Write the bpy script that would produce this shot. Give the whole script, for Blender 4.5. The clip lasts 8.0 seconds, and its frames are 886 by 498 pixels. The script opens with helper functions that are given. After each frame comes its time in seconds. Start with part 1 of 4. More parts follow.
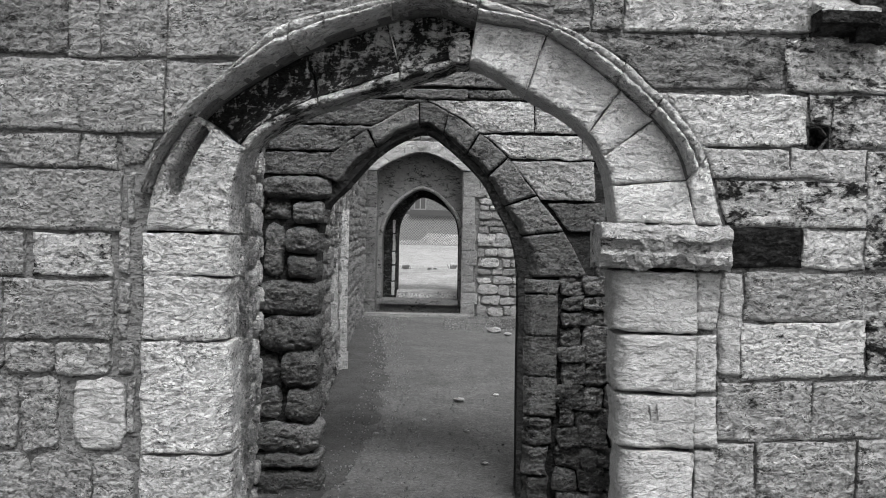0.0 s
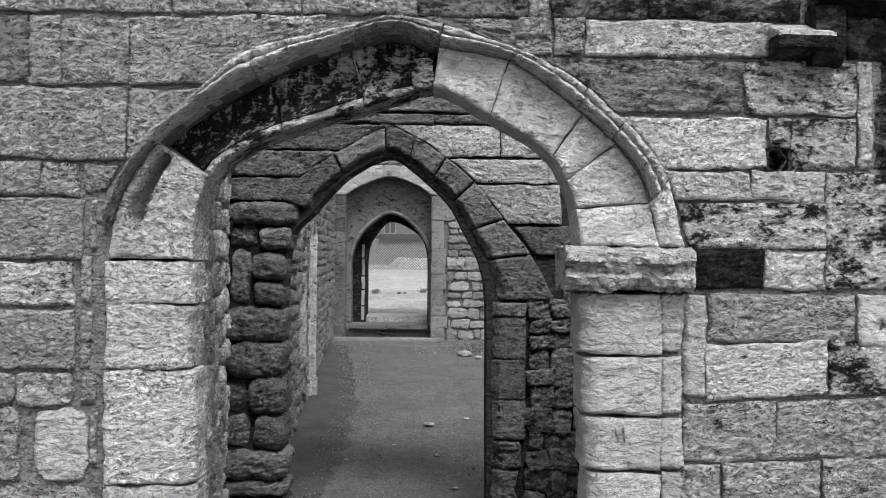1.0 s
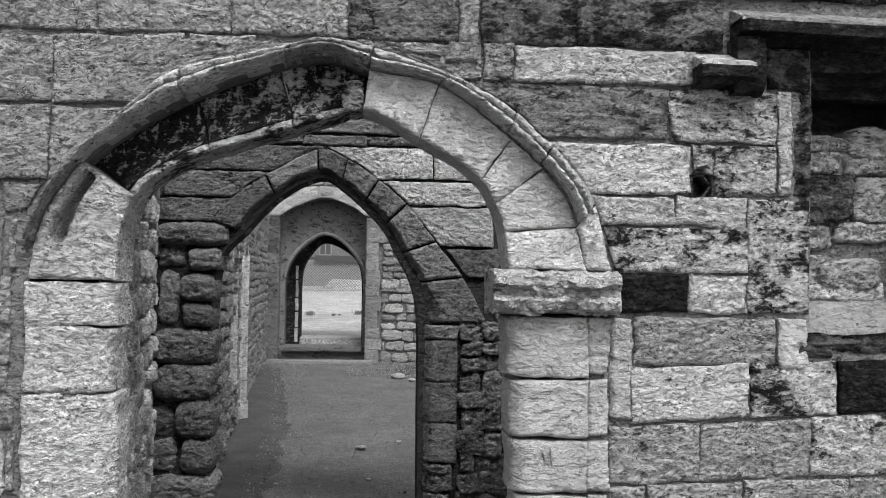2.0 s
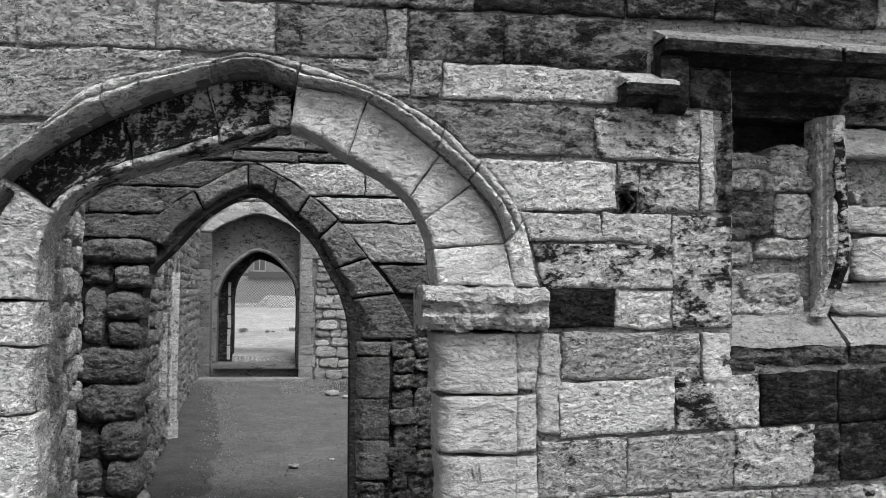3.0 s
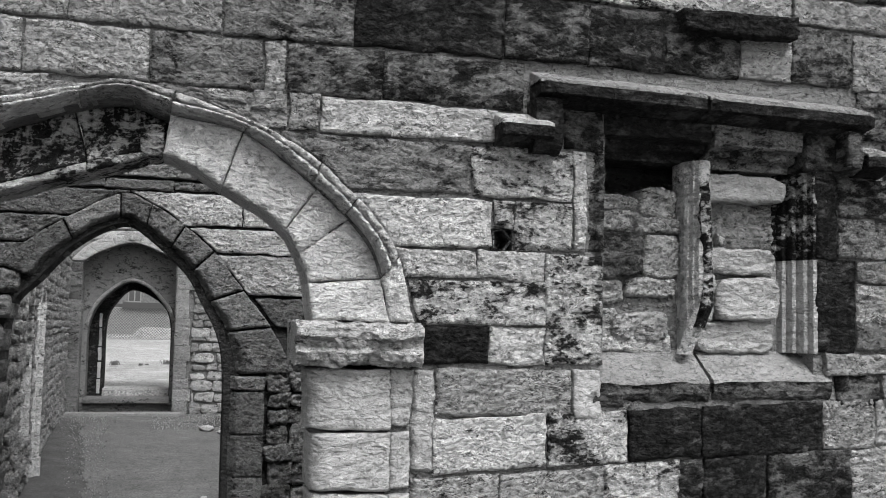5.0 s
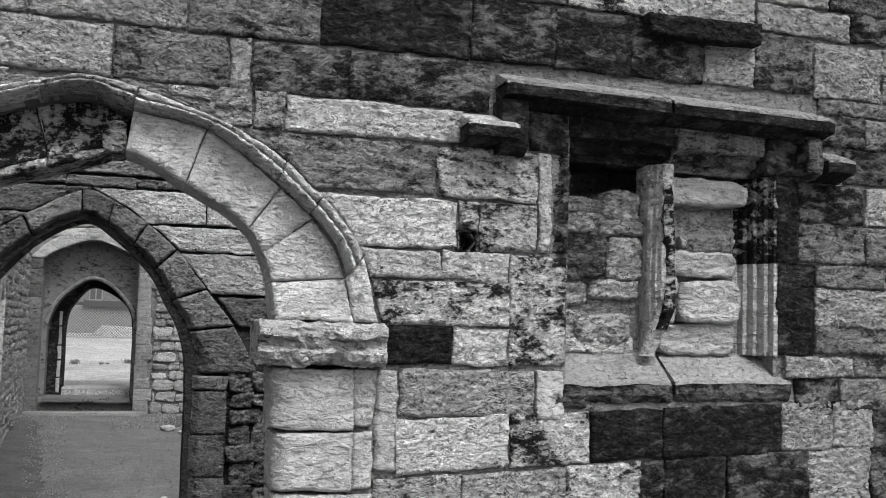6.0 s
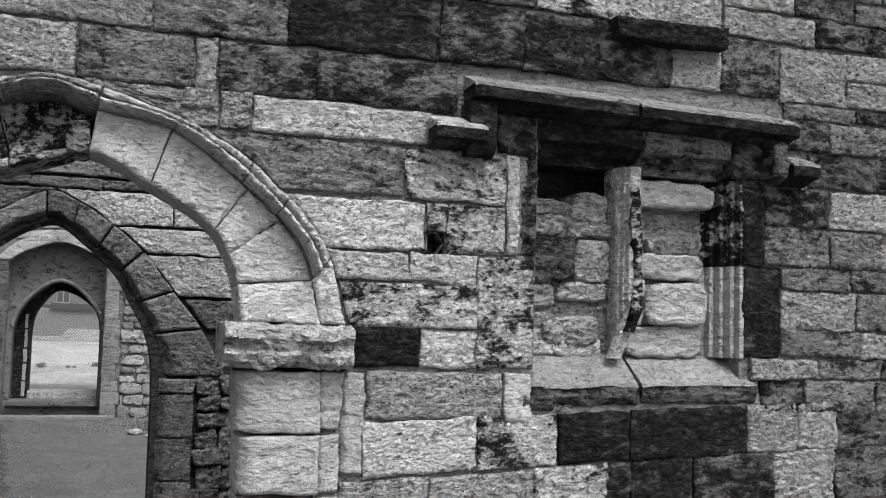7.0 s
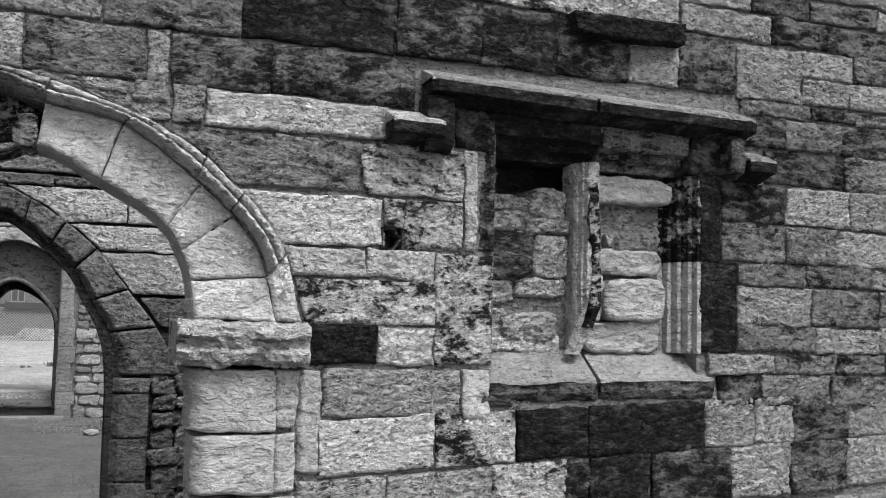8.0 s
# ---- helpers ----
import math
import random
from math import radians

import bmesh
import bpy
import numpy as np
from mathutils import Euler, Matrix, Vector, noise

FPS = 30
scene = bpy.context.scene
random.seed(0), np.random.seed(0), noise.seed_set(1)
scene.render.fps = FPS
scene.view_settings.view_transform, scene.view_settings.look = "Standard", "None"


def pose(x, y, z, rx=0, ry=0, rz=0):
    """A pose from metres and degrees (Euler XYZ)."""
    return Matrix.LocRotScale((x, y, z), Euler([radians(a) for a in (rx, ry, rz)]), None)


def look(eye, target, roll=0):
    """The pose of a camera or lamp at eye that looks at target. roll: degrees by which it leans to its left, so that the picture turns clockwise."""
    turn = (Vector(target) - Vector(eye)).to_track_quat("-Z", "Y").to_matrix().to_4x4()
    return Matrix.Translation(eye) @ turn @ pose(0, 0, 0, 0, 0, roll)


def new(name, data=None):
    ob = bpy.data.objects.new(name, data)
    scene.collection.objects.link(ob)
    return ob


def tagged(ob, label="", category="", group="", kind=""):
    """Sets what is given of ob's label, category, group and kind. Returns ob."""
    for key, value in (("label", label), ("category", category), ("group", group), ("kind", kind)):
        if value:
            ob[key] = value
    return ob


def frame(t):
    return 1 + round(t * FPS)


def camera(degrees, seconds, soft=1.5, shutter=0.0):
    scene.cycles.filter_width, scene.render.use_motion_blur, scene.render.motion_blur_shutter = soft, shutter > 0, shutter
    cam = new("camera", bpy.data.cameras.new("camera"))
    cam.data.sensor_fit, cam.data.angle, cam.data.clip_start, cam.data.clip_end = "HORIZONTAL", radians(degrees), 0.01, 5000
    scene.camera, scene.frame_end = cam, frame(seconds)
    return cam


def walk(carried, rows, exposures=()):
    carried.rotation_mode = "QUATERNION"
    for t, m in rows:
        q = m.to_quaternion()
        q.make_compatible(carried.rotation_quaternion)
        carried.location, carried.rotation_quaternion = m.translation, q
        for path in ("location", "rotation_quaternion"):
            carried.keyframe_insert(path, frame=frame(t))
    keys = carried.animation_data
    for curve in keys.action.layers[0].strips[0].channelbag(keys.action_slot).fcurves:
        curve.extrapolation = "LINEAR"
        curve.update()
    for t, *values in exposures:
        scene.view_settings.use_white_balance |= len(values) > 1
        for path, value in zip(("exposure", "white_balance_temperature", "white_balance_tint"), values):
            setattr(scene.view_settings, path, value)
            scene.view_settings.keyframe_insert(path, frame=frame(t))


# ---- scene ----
cam = camera(47.5, 8.0, soft=1.0)
PATH = [
    (0, (0.265, -3.883, 1.730), (0.218, -1.884, 1.687), 1.3),
    (0.5, (0.269, -3.888, 1.729), (0.230, -1.888, 1.715), 0.9),
    (1, (0.285, -3.884, 1.734), (0.296, -1.884, 1.739), 0.7),
    (1.5, (0.298, -3.884, 1.736), (0.371, -1.886, 1.766), 1.0),
    (3, (0.341, -3.884, 1.742), (0.604, -1.903, 1.825), 0.7),
    (3.5, (0.348, -3.887, 1.746), (0.669, -1.916, 1.853), 0.8),
    (4, (0.355, -3.889, 1.750), (0.737, -1.930, 1.885), 1.0),
    (4.5, (0.365, -3.882, 1.750), (0.801, -1.935, 1.894), 1.2),
    (5, (0.371, -3.879, 1.749), (0.859, -1.946, 1.903), 1.3),
    (6.5, (0.379, -3.877, 1.747), (0.958, -1.969, 1.906), 1.8),
    (7, (0.392, -3.872, 1.745), (1.000, -1.974, 1.910), 1.7),
    (7.5, (0.409, -3.861, 1.743), (1.054, -1.975, 1.907), 1.5),
    (8, (0.418, -3.840, 1.742), (1.099, -1.967, 1.904), 1.4),
]
walk(cam, [(t, look(eye, target, roll)) for t, eye, target, roll in PATH])


# ---- light ----
world = bpy.data.worlds.new("world")
scene.world = world
world.use_nodes = True
wn = world.node_tree.nodes
sky = wn.new("ShaderNodeTexSky")
sky.sky_type, sky.sun_disc = "NISHITA", False
SUN_EL, SUN_AZ = 56.0, 160.0
sky.sun_elevation, sky.sun_rotation = radians(SUN_EL), radians(SUN_AZ)
sky.air_density, sky.dust_density = 1.0, 4.0
grey = wn.new("ShaderNodeHueSaturation")
grey.inputs["Saturation"].default_value = 0.0
world.node_tree.links.new(sky.outputs[0], grey.inputs["Color"])
world.node_tree.links.new(grey.outputs[0], wn["Background"].inputs[0])
wn["Background"].inputs[1].default_value = 0.19
sun = new("sun", bpy.data.lights.new("sun", "SUN"))
sun.data.energy, sun.data.angle = 2.3, radians(22)
az, el = radians(SUN_AZ), radians(SUN_EL)
sun.matrix_world = look((0, 0, 0), (-math.sin(az) * math.cos(el), -math.cos(az) * math.cos(el), -math.sin(el)))
scene.view_settings.exposure = 0.58


# ---- materials ----
def nodes_of(name):
    m = bpy.data.materials.new(name)
    m.use_nodes = True
    t = m.node_tree
    return m, t, t.nodes["Principled BSDF"]


def add(t, kind, **values):
    n = t.nodes.new(kind)
    for k, v in values.items():
        n.inputs[k].default_value = v
    return n


def ramp(t, src, stops):
    n = t.nodes.new("ShaderNodeValToRGB")
    e = n.color_ramp.elements
    while len(e) < len(stops):
        e.new(0.5)
    for el_, (p, c) in zip(e, stops):
        el_.position, el_.color = p, (c, c, c, 1)
    t.links.new(src, n.inputs[0])
    return n.outputs[0]


def mixc(t, fac, a, b, how="MIX"):
    n = t.nodes.new("ShaderNodeMix")
    n.data_type, n.blend_type = "RGBA", how
    for k, v in ((0, fac), (6, a), (7, b)):
        if isinstance(v, (int, float)):
            n.inputs[k].default_value = v if k == 0 else (v, v, v, 1)
        else:
            t.links.new(v, n.inputs[k])
    return n.outputs[2]


def stone_mat(name, tone, crust=0.0, crust_tone=0.010, strata=(6, 6, 30), bump=1.0, vary=0.2, pits=0.8, cracks=1.0, tilt=0.10, drips=False):
    """Weathered sandstone: grain, bedding, flakes and pits with light and shade painted in, and a black crust over a
    share (0 to 1) of it.
    """
    m, t, b = nodes_of(name)
    co = t.nodes.new("ShaderNodeTexCoord").outputs["Object"]
    rnd = t.nodes.new("ShaderNodeObjectInfo").outputs["Random"]
    shift = t.nodes.new("ShaderNodeVectorMath")
    shift.operation = "MULTIPLY_ADD"
    t.links.new(rnd, shift.inputs[0])
    shift.inputs[1].default_value = (17, 23, 11)
    t.links.new(co, shift.inputs[2])
    # each stone is bedded at its own slight slant
    rot = t.nodes.new("ShaderNodeVectorRotate")
    rot.rotation_type = "Y_AXIS"
    ang = t.nodes.new("ShaderNodeMapRange")
    ang.inputs[3].default_value, ang.inputs[4].default_value = -tilt, tilt
    t.links.new(rnd, ang.inputs[0])
    t.links.new(shift.outputs[0], rot.inputs["Vector"])
    t.links.new(ang.outputs[0], rot.inputs["Angle"])

    def scaled(x, y, z):
        n = t.nodes.new("ShaderNodeMapping")
        n.inputs["Scale"].default_value = (x, y, z)
        t.links.new(rot.outputs[0], n.inputs[0])
        return n.outputs[0]

    def tex(scale, src, detail=5, rough=0.6, dist=0.0):
        n = add(t, "ShaderNodeTexNoise", Scale=scale, Detail=detail, Roughness=rough, Distortion=dist)
        t.links.new(src, n.inputs["Vector"])
        return n.outputs[0]

    def math_(op, a, c):
        n = t.nodes.new("ShaderNodeMath")
        n.operation = op
        for k, v in ((0, a), (1, c)):
            if isinstance(v, (int, float)):
                n.inputs[k].default_value = v
            else:
                t.links.new(v, n.inputs[k])
        return n.outputs[0]

    blot = tex(3.6, shift.outputs[0], 4, 0.6)
    chip = tex(12.0, scaled(1.0, 1.0, 1.5), 5, 0.6, 0.3)
    bed = tex(1.0, scaled(*strata), 5, 0.6, 0.4)
    pit = tex(40.0, scaled(1.0, 1.0, 1.7), 4, 0.6, 0.5)
    nick = tex(150.0, scaled(1.0, 1.0, 1.4), 2, 0.6)
    grain = tex(320.0, co, 2, 0.6)
    # the face flakes off in thin scalloped leaves: steps of a height, each with a lit lip and a shaded undercut
    # painted into the colour
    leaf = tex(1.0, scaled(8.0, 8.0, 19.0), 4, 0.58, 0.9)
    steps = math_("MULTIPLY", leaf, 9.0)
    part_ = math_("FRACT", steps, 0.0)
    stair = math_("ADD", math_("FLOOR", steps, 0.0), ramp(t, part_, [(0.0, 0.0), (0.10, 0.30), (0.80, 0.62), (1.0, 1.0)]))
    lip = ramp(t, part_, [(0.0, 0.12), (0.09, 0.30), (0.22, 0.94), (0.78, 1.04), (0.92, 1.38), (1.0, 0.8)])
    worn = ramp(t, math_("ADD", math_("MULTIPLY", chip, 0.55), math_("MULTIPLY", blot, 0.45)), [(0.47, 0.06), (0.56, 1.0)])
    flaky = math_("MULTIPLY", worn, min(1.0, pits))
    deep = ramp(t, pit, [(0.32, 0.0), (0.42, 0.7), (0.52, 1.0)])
    c = ramp(t, blot, [(0.3, tone * 0.82), (0.7, tone * 1.14)])
    c = mixc(t, 1.0, c, ramp(t, chip, [(0.30, 0.78), (0.48, 1.0), (0.70, 1.10)]), "MULTIPLY")
    c = mixc(t, 1.0, c, ramp(t, grain, [(0.25, 0.88), (0.75, 1.11)]), "MULTIPLY")
    c = mixc(t, 1.0, c, ramp(t, nick, [(0.30, 0.74), (0.43, 1.0), (0.7, 1.08)]), "MULTIPLY")
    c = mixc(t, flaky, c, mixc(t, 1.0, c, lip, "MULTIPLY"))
    # pits: their shade is darkened into the colour, on top of the bump
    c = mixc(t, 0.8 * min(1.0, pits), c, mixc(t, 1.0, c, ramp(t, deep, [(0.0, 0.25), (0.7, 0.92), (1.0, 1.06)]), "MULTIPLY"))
    c = mixc(t, 1.0, c, ramp(t, bed, [(0.26, 0.55), (0.38, 0.96), (0.7, 1.08)]), "MULTIPLY")
    # thin open cracks along the bedding, in short runs
    away = math_("ABSOLUTE", math_("SUBTRACT", tex(1.0, scaled(strata[0] * 0.6, strata[1] * 0.6, strata[2] * 0.5), 4, 0.6, 0.4), 0.5), 0.0)
    sparse = ramp(t, chip, [(0.50, 1.0), (0.58, 0.0)])
    open_ = ramp(t, math_("ADD", away, math_("MULTIPLY", sparse, 0.2)), [(0.0, 0.0), (0.016, 1.0)])
    c = mixc(t, 1.0, c, ramp(t, open_, [(0.0, 1 - 0.75 * cracks), (1.0, 1.0)]), "MULTIPLY")
    c = mixc(t, 1.0, c, ramp(t, rnd, [(0.0, 1 - vary), (1.0, 1 + vary)]), "MULTIPLY")
    if crust > 0:
        # the crust lies in broad patches with a ragged edge along the flakes; drips: washed through in upright streaks
        fine = tex(1.0, scaled(26.0, 26.0, 5.0), 4, 0.6, 0.6) if drips else leaf
        q = math_("ADD", math_("MULTIPLY", blot, 0.58), math_("ADD", math_("MULTIPLY", chip, 0.45), math_("ADD", math_("MULTIPLY", fine, 0.70), math_("MULTIPLY", pit, 0.67))))
        mid = 1.20 + (0.5 - crust) * 0.52
        mr = t.nodes.new("ShaderNodeMapRange")
        mr.inputs[1].default_value, mr.inputs[2].default_value = mid - 0.085, mid + 0.085
        t.links.new(q, mr.inputs[0])
        # the crust takes the same painted lip and undercut
        dark = mixc(t, 1.0, crust_tone, mixc(t, 1.0, lip, ramp(t, pit, [(0.3, 0.5), (0.5, 1.1), (0.68, 2.6)]), "MULTIPLY"), "MULTIPLY")
        c = mixc(t, mr.outputs[0], c, dark)
    t.links.new(c, b.inputs["Base Color"])
    b.inputs["Roughness"].default_value = 0.9
    b.inputs["Specular IOR Level"].default_value = 0.08
    nrm = None
    for h, st, ds in ((bed, 1.0, 0.014 * bump), (chip, 1.0, 0.040 * bump), (open_, cracks, 0.012), (stair, 1.0, 0.010 * bump * (0.4 + 0.6 * min(1.0, pits))), (deep, min(1.0, pits), 0.010 * bump), (pit, 1.0, 0.014 * bump), (nick, 0.8, 0.003), (grain, 0.5, 0.0015)):
        bp = add(t, "ShaderNodeBump", Strength=st, Distance=ds)
        t.links.new(h, bp.inputs["Height"])
        if nrm is not None:
            t.links.new(nrm, bp.inputs["Normal"])
        nrm = bp.outputs[0]
    t.links.new(nrm, b.inputs["Normal"])
    return m


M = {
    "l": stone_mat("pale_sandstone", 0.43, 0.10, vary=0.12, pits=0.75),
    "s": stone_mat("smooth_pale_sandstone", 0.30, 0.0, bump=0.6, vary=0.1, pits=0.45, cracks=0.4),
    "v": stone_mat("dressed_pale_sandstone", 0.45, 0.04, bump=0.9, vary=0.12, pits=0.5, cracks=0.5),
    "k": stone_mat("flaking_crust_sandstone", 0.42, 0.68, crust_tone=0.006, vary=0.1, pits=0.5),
    "o": stone_mat("dark_rubble", 0.17, 0.22, vary=0.35, bump=1.3),
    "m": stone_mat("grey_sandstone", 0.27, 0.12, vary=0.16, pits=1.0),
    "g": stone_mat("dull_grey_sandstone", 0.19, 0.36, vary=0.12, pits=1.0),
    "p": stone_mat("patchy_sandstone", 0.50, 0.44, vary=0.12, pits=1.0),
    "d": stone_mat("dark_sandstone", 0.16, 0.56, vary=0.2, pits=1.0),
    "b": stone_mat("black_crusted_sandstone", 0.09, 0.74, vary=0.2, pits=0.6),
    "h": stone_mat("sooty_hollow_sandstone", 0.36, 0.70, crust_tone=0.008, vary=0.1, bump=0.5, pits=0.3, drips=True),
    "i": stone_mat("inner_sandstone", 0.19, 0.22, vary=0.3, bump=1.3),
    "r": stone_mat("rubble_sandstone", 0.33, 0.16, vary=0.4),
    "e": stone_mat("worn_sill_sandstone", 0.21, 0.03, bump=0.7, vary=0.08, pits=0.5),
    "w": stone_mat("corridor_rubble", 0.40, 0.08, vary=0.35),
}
MORTAR = stone_mat("lime_mortar", 0.15, 0.05, strata=(30, 30, 30), bump=0.5, vary=0.0)
# near black: the shade of open gaps between stones is in this tone
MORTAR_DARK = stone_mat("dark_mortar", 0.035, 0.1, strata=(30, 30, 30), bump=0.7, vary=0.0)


def ground_mat(name, lo, hi, scale, speck, bumpd):
    m, t, b = nodes_of(name)
    co = t.nodes.new("ShaderNodeTexCoord").outputs["Object"]
    big = add(t, "ShaderNodeTexNoise", Scale=scale, Detail=5, Roughness=0.6)
    fine = add(t, "ShaderNodeTexNoise", Scale=speck, Detail=5, Roughness=0.75)
    peb = add(t, "ShaderNodeTexVoronoi", Scale=speck * 0.8)
    for n in (big, fine, peb):
        t.links.new(co, n.inputs["Vector"])
    mid = add(t, "ShaderNodeTexNoise", Scale=scale * 7, Detail=6, Roughness=0.7, Distortion=0.5)
    t.links.new(co, mid.inputs["Vector"])
    c = ramp(t, big.outputs[0], [(0.3, lo), (0.68, hi)])
    c = mixc(t, 1.0, c, ramp(t, mid.outputs[0], [(0.3, 0.6), (0.6, 1.1), (0.75, 1.3)]), "MULTIPLY")
    c = mixc(t, 1.0, c, ramp(t, fine.outputs[0], [(0.34, 0.3), (0.5, 1.0), (0.66, 1.9)]), "MULTIPLY")
    t.links.new(c, b.inputs["Base Color"])
    b.inputs["Roughness"].default_value = 0.95
    bp = add(t, "ShaderNodeBump", Strength=0.5, Distance=bumpd)
    t.links.new(fine.outputs[0], bp.inputs["Height"])
    t.links.new(bp.outputs[0], b.inputs["Normal"])
    return m


PATH_MAT = ground_mat("trodden_gravel", 0.042, 0.076, 1.1, 38, 0.03)
DIRT_MAT = ground_mat("dark_loose_gravel", 0.012, 0.040, 3.0, 45, 0.04)
GRASS_MAT = ground_mat("mown_grass", 0.16, 0.26, 0.35, 25, 0.03)


def plain_mat(name, v, rough=0.7, metal=0.0, vary=0.15, scale=20):
    m, t, b = nodes_of(name)
    co = t.nodes.new("ShaderNodeTexCoord").outputs["Object"]
    n = add(t, "ShaderNodeTexNoise", Scale=scale, Detail=4)
    t.links.new(co, n.inputs["Vector"])
    t.links.new(ramp(t, n.outputs[0], [(0.3, v * (1 - vary)), (0.7, v * (1 + vary))]), b.inputs["Base Color"])
    b.inputs["Roughness"].default_value, b.inputs["Metallic"].default_value = rough, metal
    return m


WIRE = plain_mat("galvanised_wire", 0.04, 0.6, 0.3)
RENDERED = plain_mat("pale_render", 0.15, 0.9)
PEBBLEDASH = plain_mat("grey_pebbledash", 0.09, 0.95, vary=0.4, scale=8)
SLATE = plain_mat("dark_slate", 0.03, 0.8)
PANE = plain_mat("window_glass", 0.05, 0.1)
TWIG = plain_mat("dry_stalks", 0.10, 0.9)


# ---- building blocks ----
def empty(name, at=(0, 0, 0)):
    o = new(name)
    o.location = at
    o.empty_display_size = 0.1
    return o


def part(name, bm, material, parent, label=""):
    me = bpy.data.meshes.new(name)
    bm.to_mesh(me)
    bm.free()
    me.materials.append(material)
    ob = new(name, me)
    if parent is not None:
        ob.parent = parent
        ob.matrix_parent_inverse = Matrix.Translation(-parent.location)
    if label:
        tagged(ob, label)
    return ob


def box_into(bm, x0, x1, y0, y1, z0, z1):
    v = [bm.verts.new((x, y, z)) for x in (x0, x1) for y in (y0, y1) for z in (z0, z1)]
    for q in ((0, 1, 3, 2), (4, 6, 7, 5), (0, 4, 5, 1), (2, 3, 7, 6), (0, 2, 6, 4), (1, 5, 7, 3)):
        bm.faces.new([v[k] for k in q])


def fbm(p, s):
    return noise.noise(Vector(p) * s) + 0.5 * noise.noise(Vector(p) * s * 2.3)


def block_into(bm, fmap, nu, nv, y0, depth, rough=0.008, edge=0.018, wob=0.006, place=None, prof=None, seed=0.0):
    """A hewn block. fmap(u, v) gives its outline in the wall's plane; its face stands at y0, uneven, with worn edges,
    and its sides run back by depth. prof(u, v): a moulding's depth. place: to stand it in another plane."""
    c00, c10, c01 = Vector(fmap(0, 0.5)), Vector(fmap(1, 0.5)), Vector(fmap(0.5, 0))
    eu = min(0.2, 0.012 / max(0.02, (c10 - c00).length))
    ev = min(0.2, 0.012 / max(0.02, (Vector(fmap(0.5, 1)) - c01).length))
    us = [0.0] + [eu + (1 - 2 * eu) * k / (nu - 2) for k in range(nu - 1)] + [1.0]
    vs = [0.0] + [ev + (1 - 2 * ev) * k / (nv - 2) for k in range(nv - 1)] + [1.0]
    grid = []
    lean = 0.14 * math.sin(seed * 5.1)
    n, k = len(us), len(vs)
    for j, v in enumerate(vs):
        line = []
        for i, u in enumerate(us):
            x, z = fmap(u, v)
            rim = i in (0, n - 1) or j in (0, k - 1)
            w = fbm((x + seed, 3.1, z), 9.0) * wob
            w2 = fbm((x, 8.7 + seed, z), 9.0) * wob
            zz = z + x * lean
            tr = 3.5 * fbm((x * 0.55, seed + 4, zz * 1.25), 10.0)
            tread = math.floor(tr)
            ledge = (tread + max(0.0, (tr - tread - 0.84) / 0.16)) / 3.5
            y = y0 - rough * (0.5 + 0.4 * fbm((x, seed, z), 5.0) + 0.35 * ledge + 0.5 * (0.3 - abs(noise.noise(Vector((x * 9, seed + 2, zz * 22))))) + 0.9 * (0.3 - abs(noise.noise(Vector((x * 30, seed + 6, zz * 46))))) + 0.3 * noise.noise(Vector((x * 60, seed, z * 75))))
            if prof:
                y += prof(u, v)
            if rim:
                y += edge * (0.5 + 0.9 * abs(fbm((x, seed + 2, z), 14.0)))
            line.append((x + w, y, z + w2))
        grid.append(line)
    mk = (lambda p: bm.verts.new(place @ Vector(p))) if place is not None else (lambda p: bm.verts.new(p))
    front = [[mk(p) for p in line] for line in grid]
    for j in range(k - 1):
        for i in range(n - 1):
            f = bm.faces.new((front[j][i], front[j][i + 1], front[j + 1][i + 1], front[j + 1][i]))
            f.smooth = True
    ring = [(0, i) for i in range(n)] + [(j, n - 1) for j in range(1, k)] + [(k - 1, i) for i in range(n - 2, -1, -1)] + [(j, 0) for j in range(k - 2, 0, -1)]
    back = [mk((grid[j][i][0], y0 + depth, grid[j][i][2])) for j, i in ring]
    for a in range(len(ring)):
        c = (a + 1) % len(ring)
        (j, i), (jj, ii) = ring[a], ring[c]
        bm.faces.new((front[jj][ii], front[j][i], back[a], back[c]))


def counts(w, h, cell=0.03):
    return max(4, min(64, round(w / cell))), max(4, min(44, round(h / cell)))


SEED = [0]


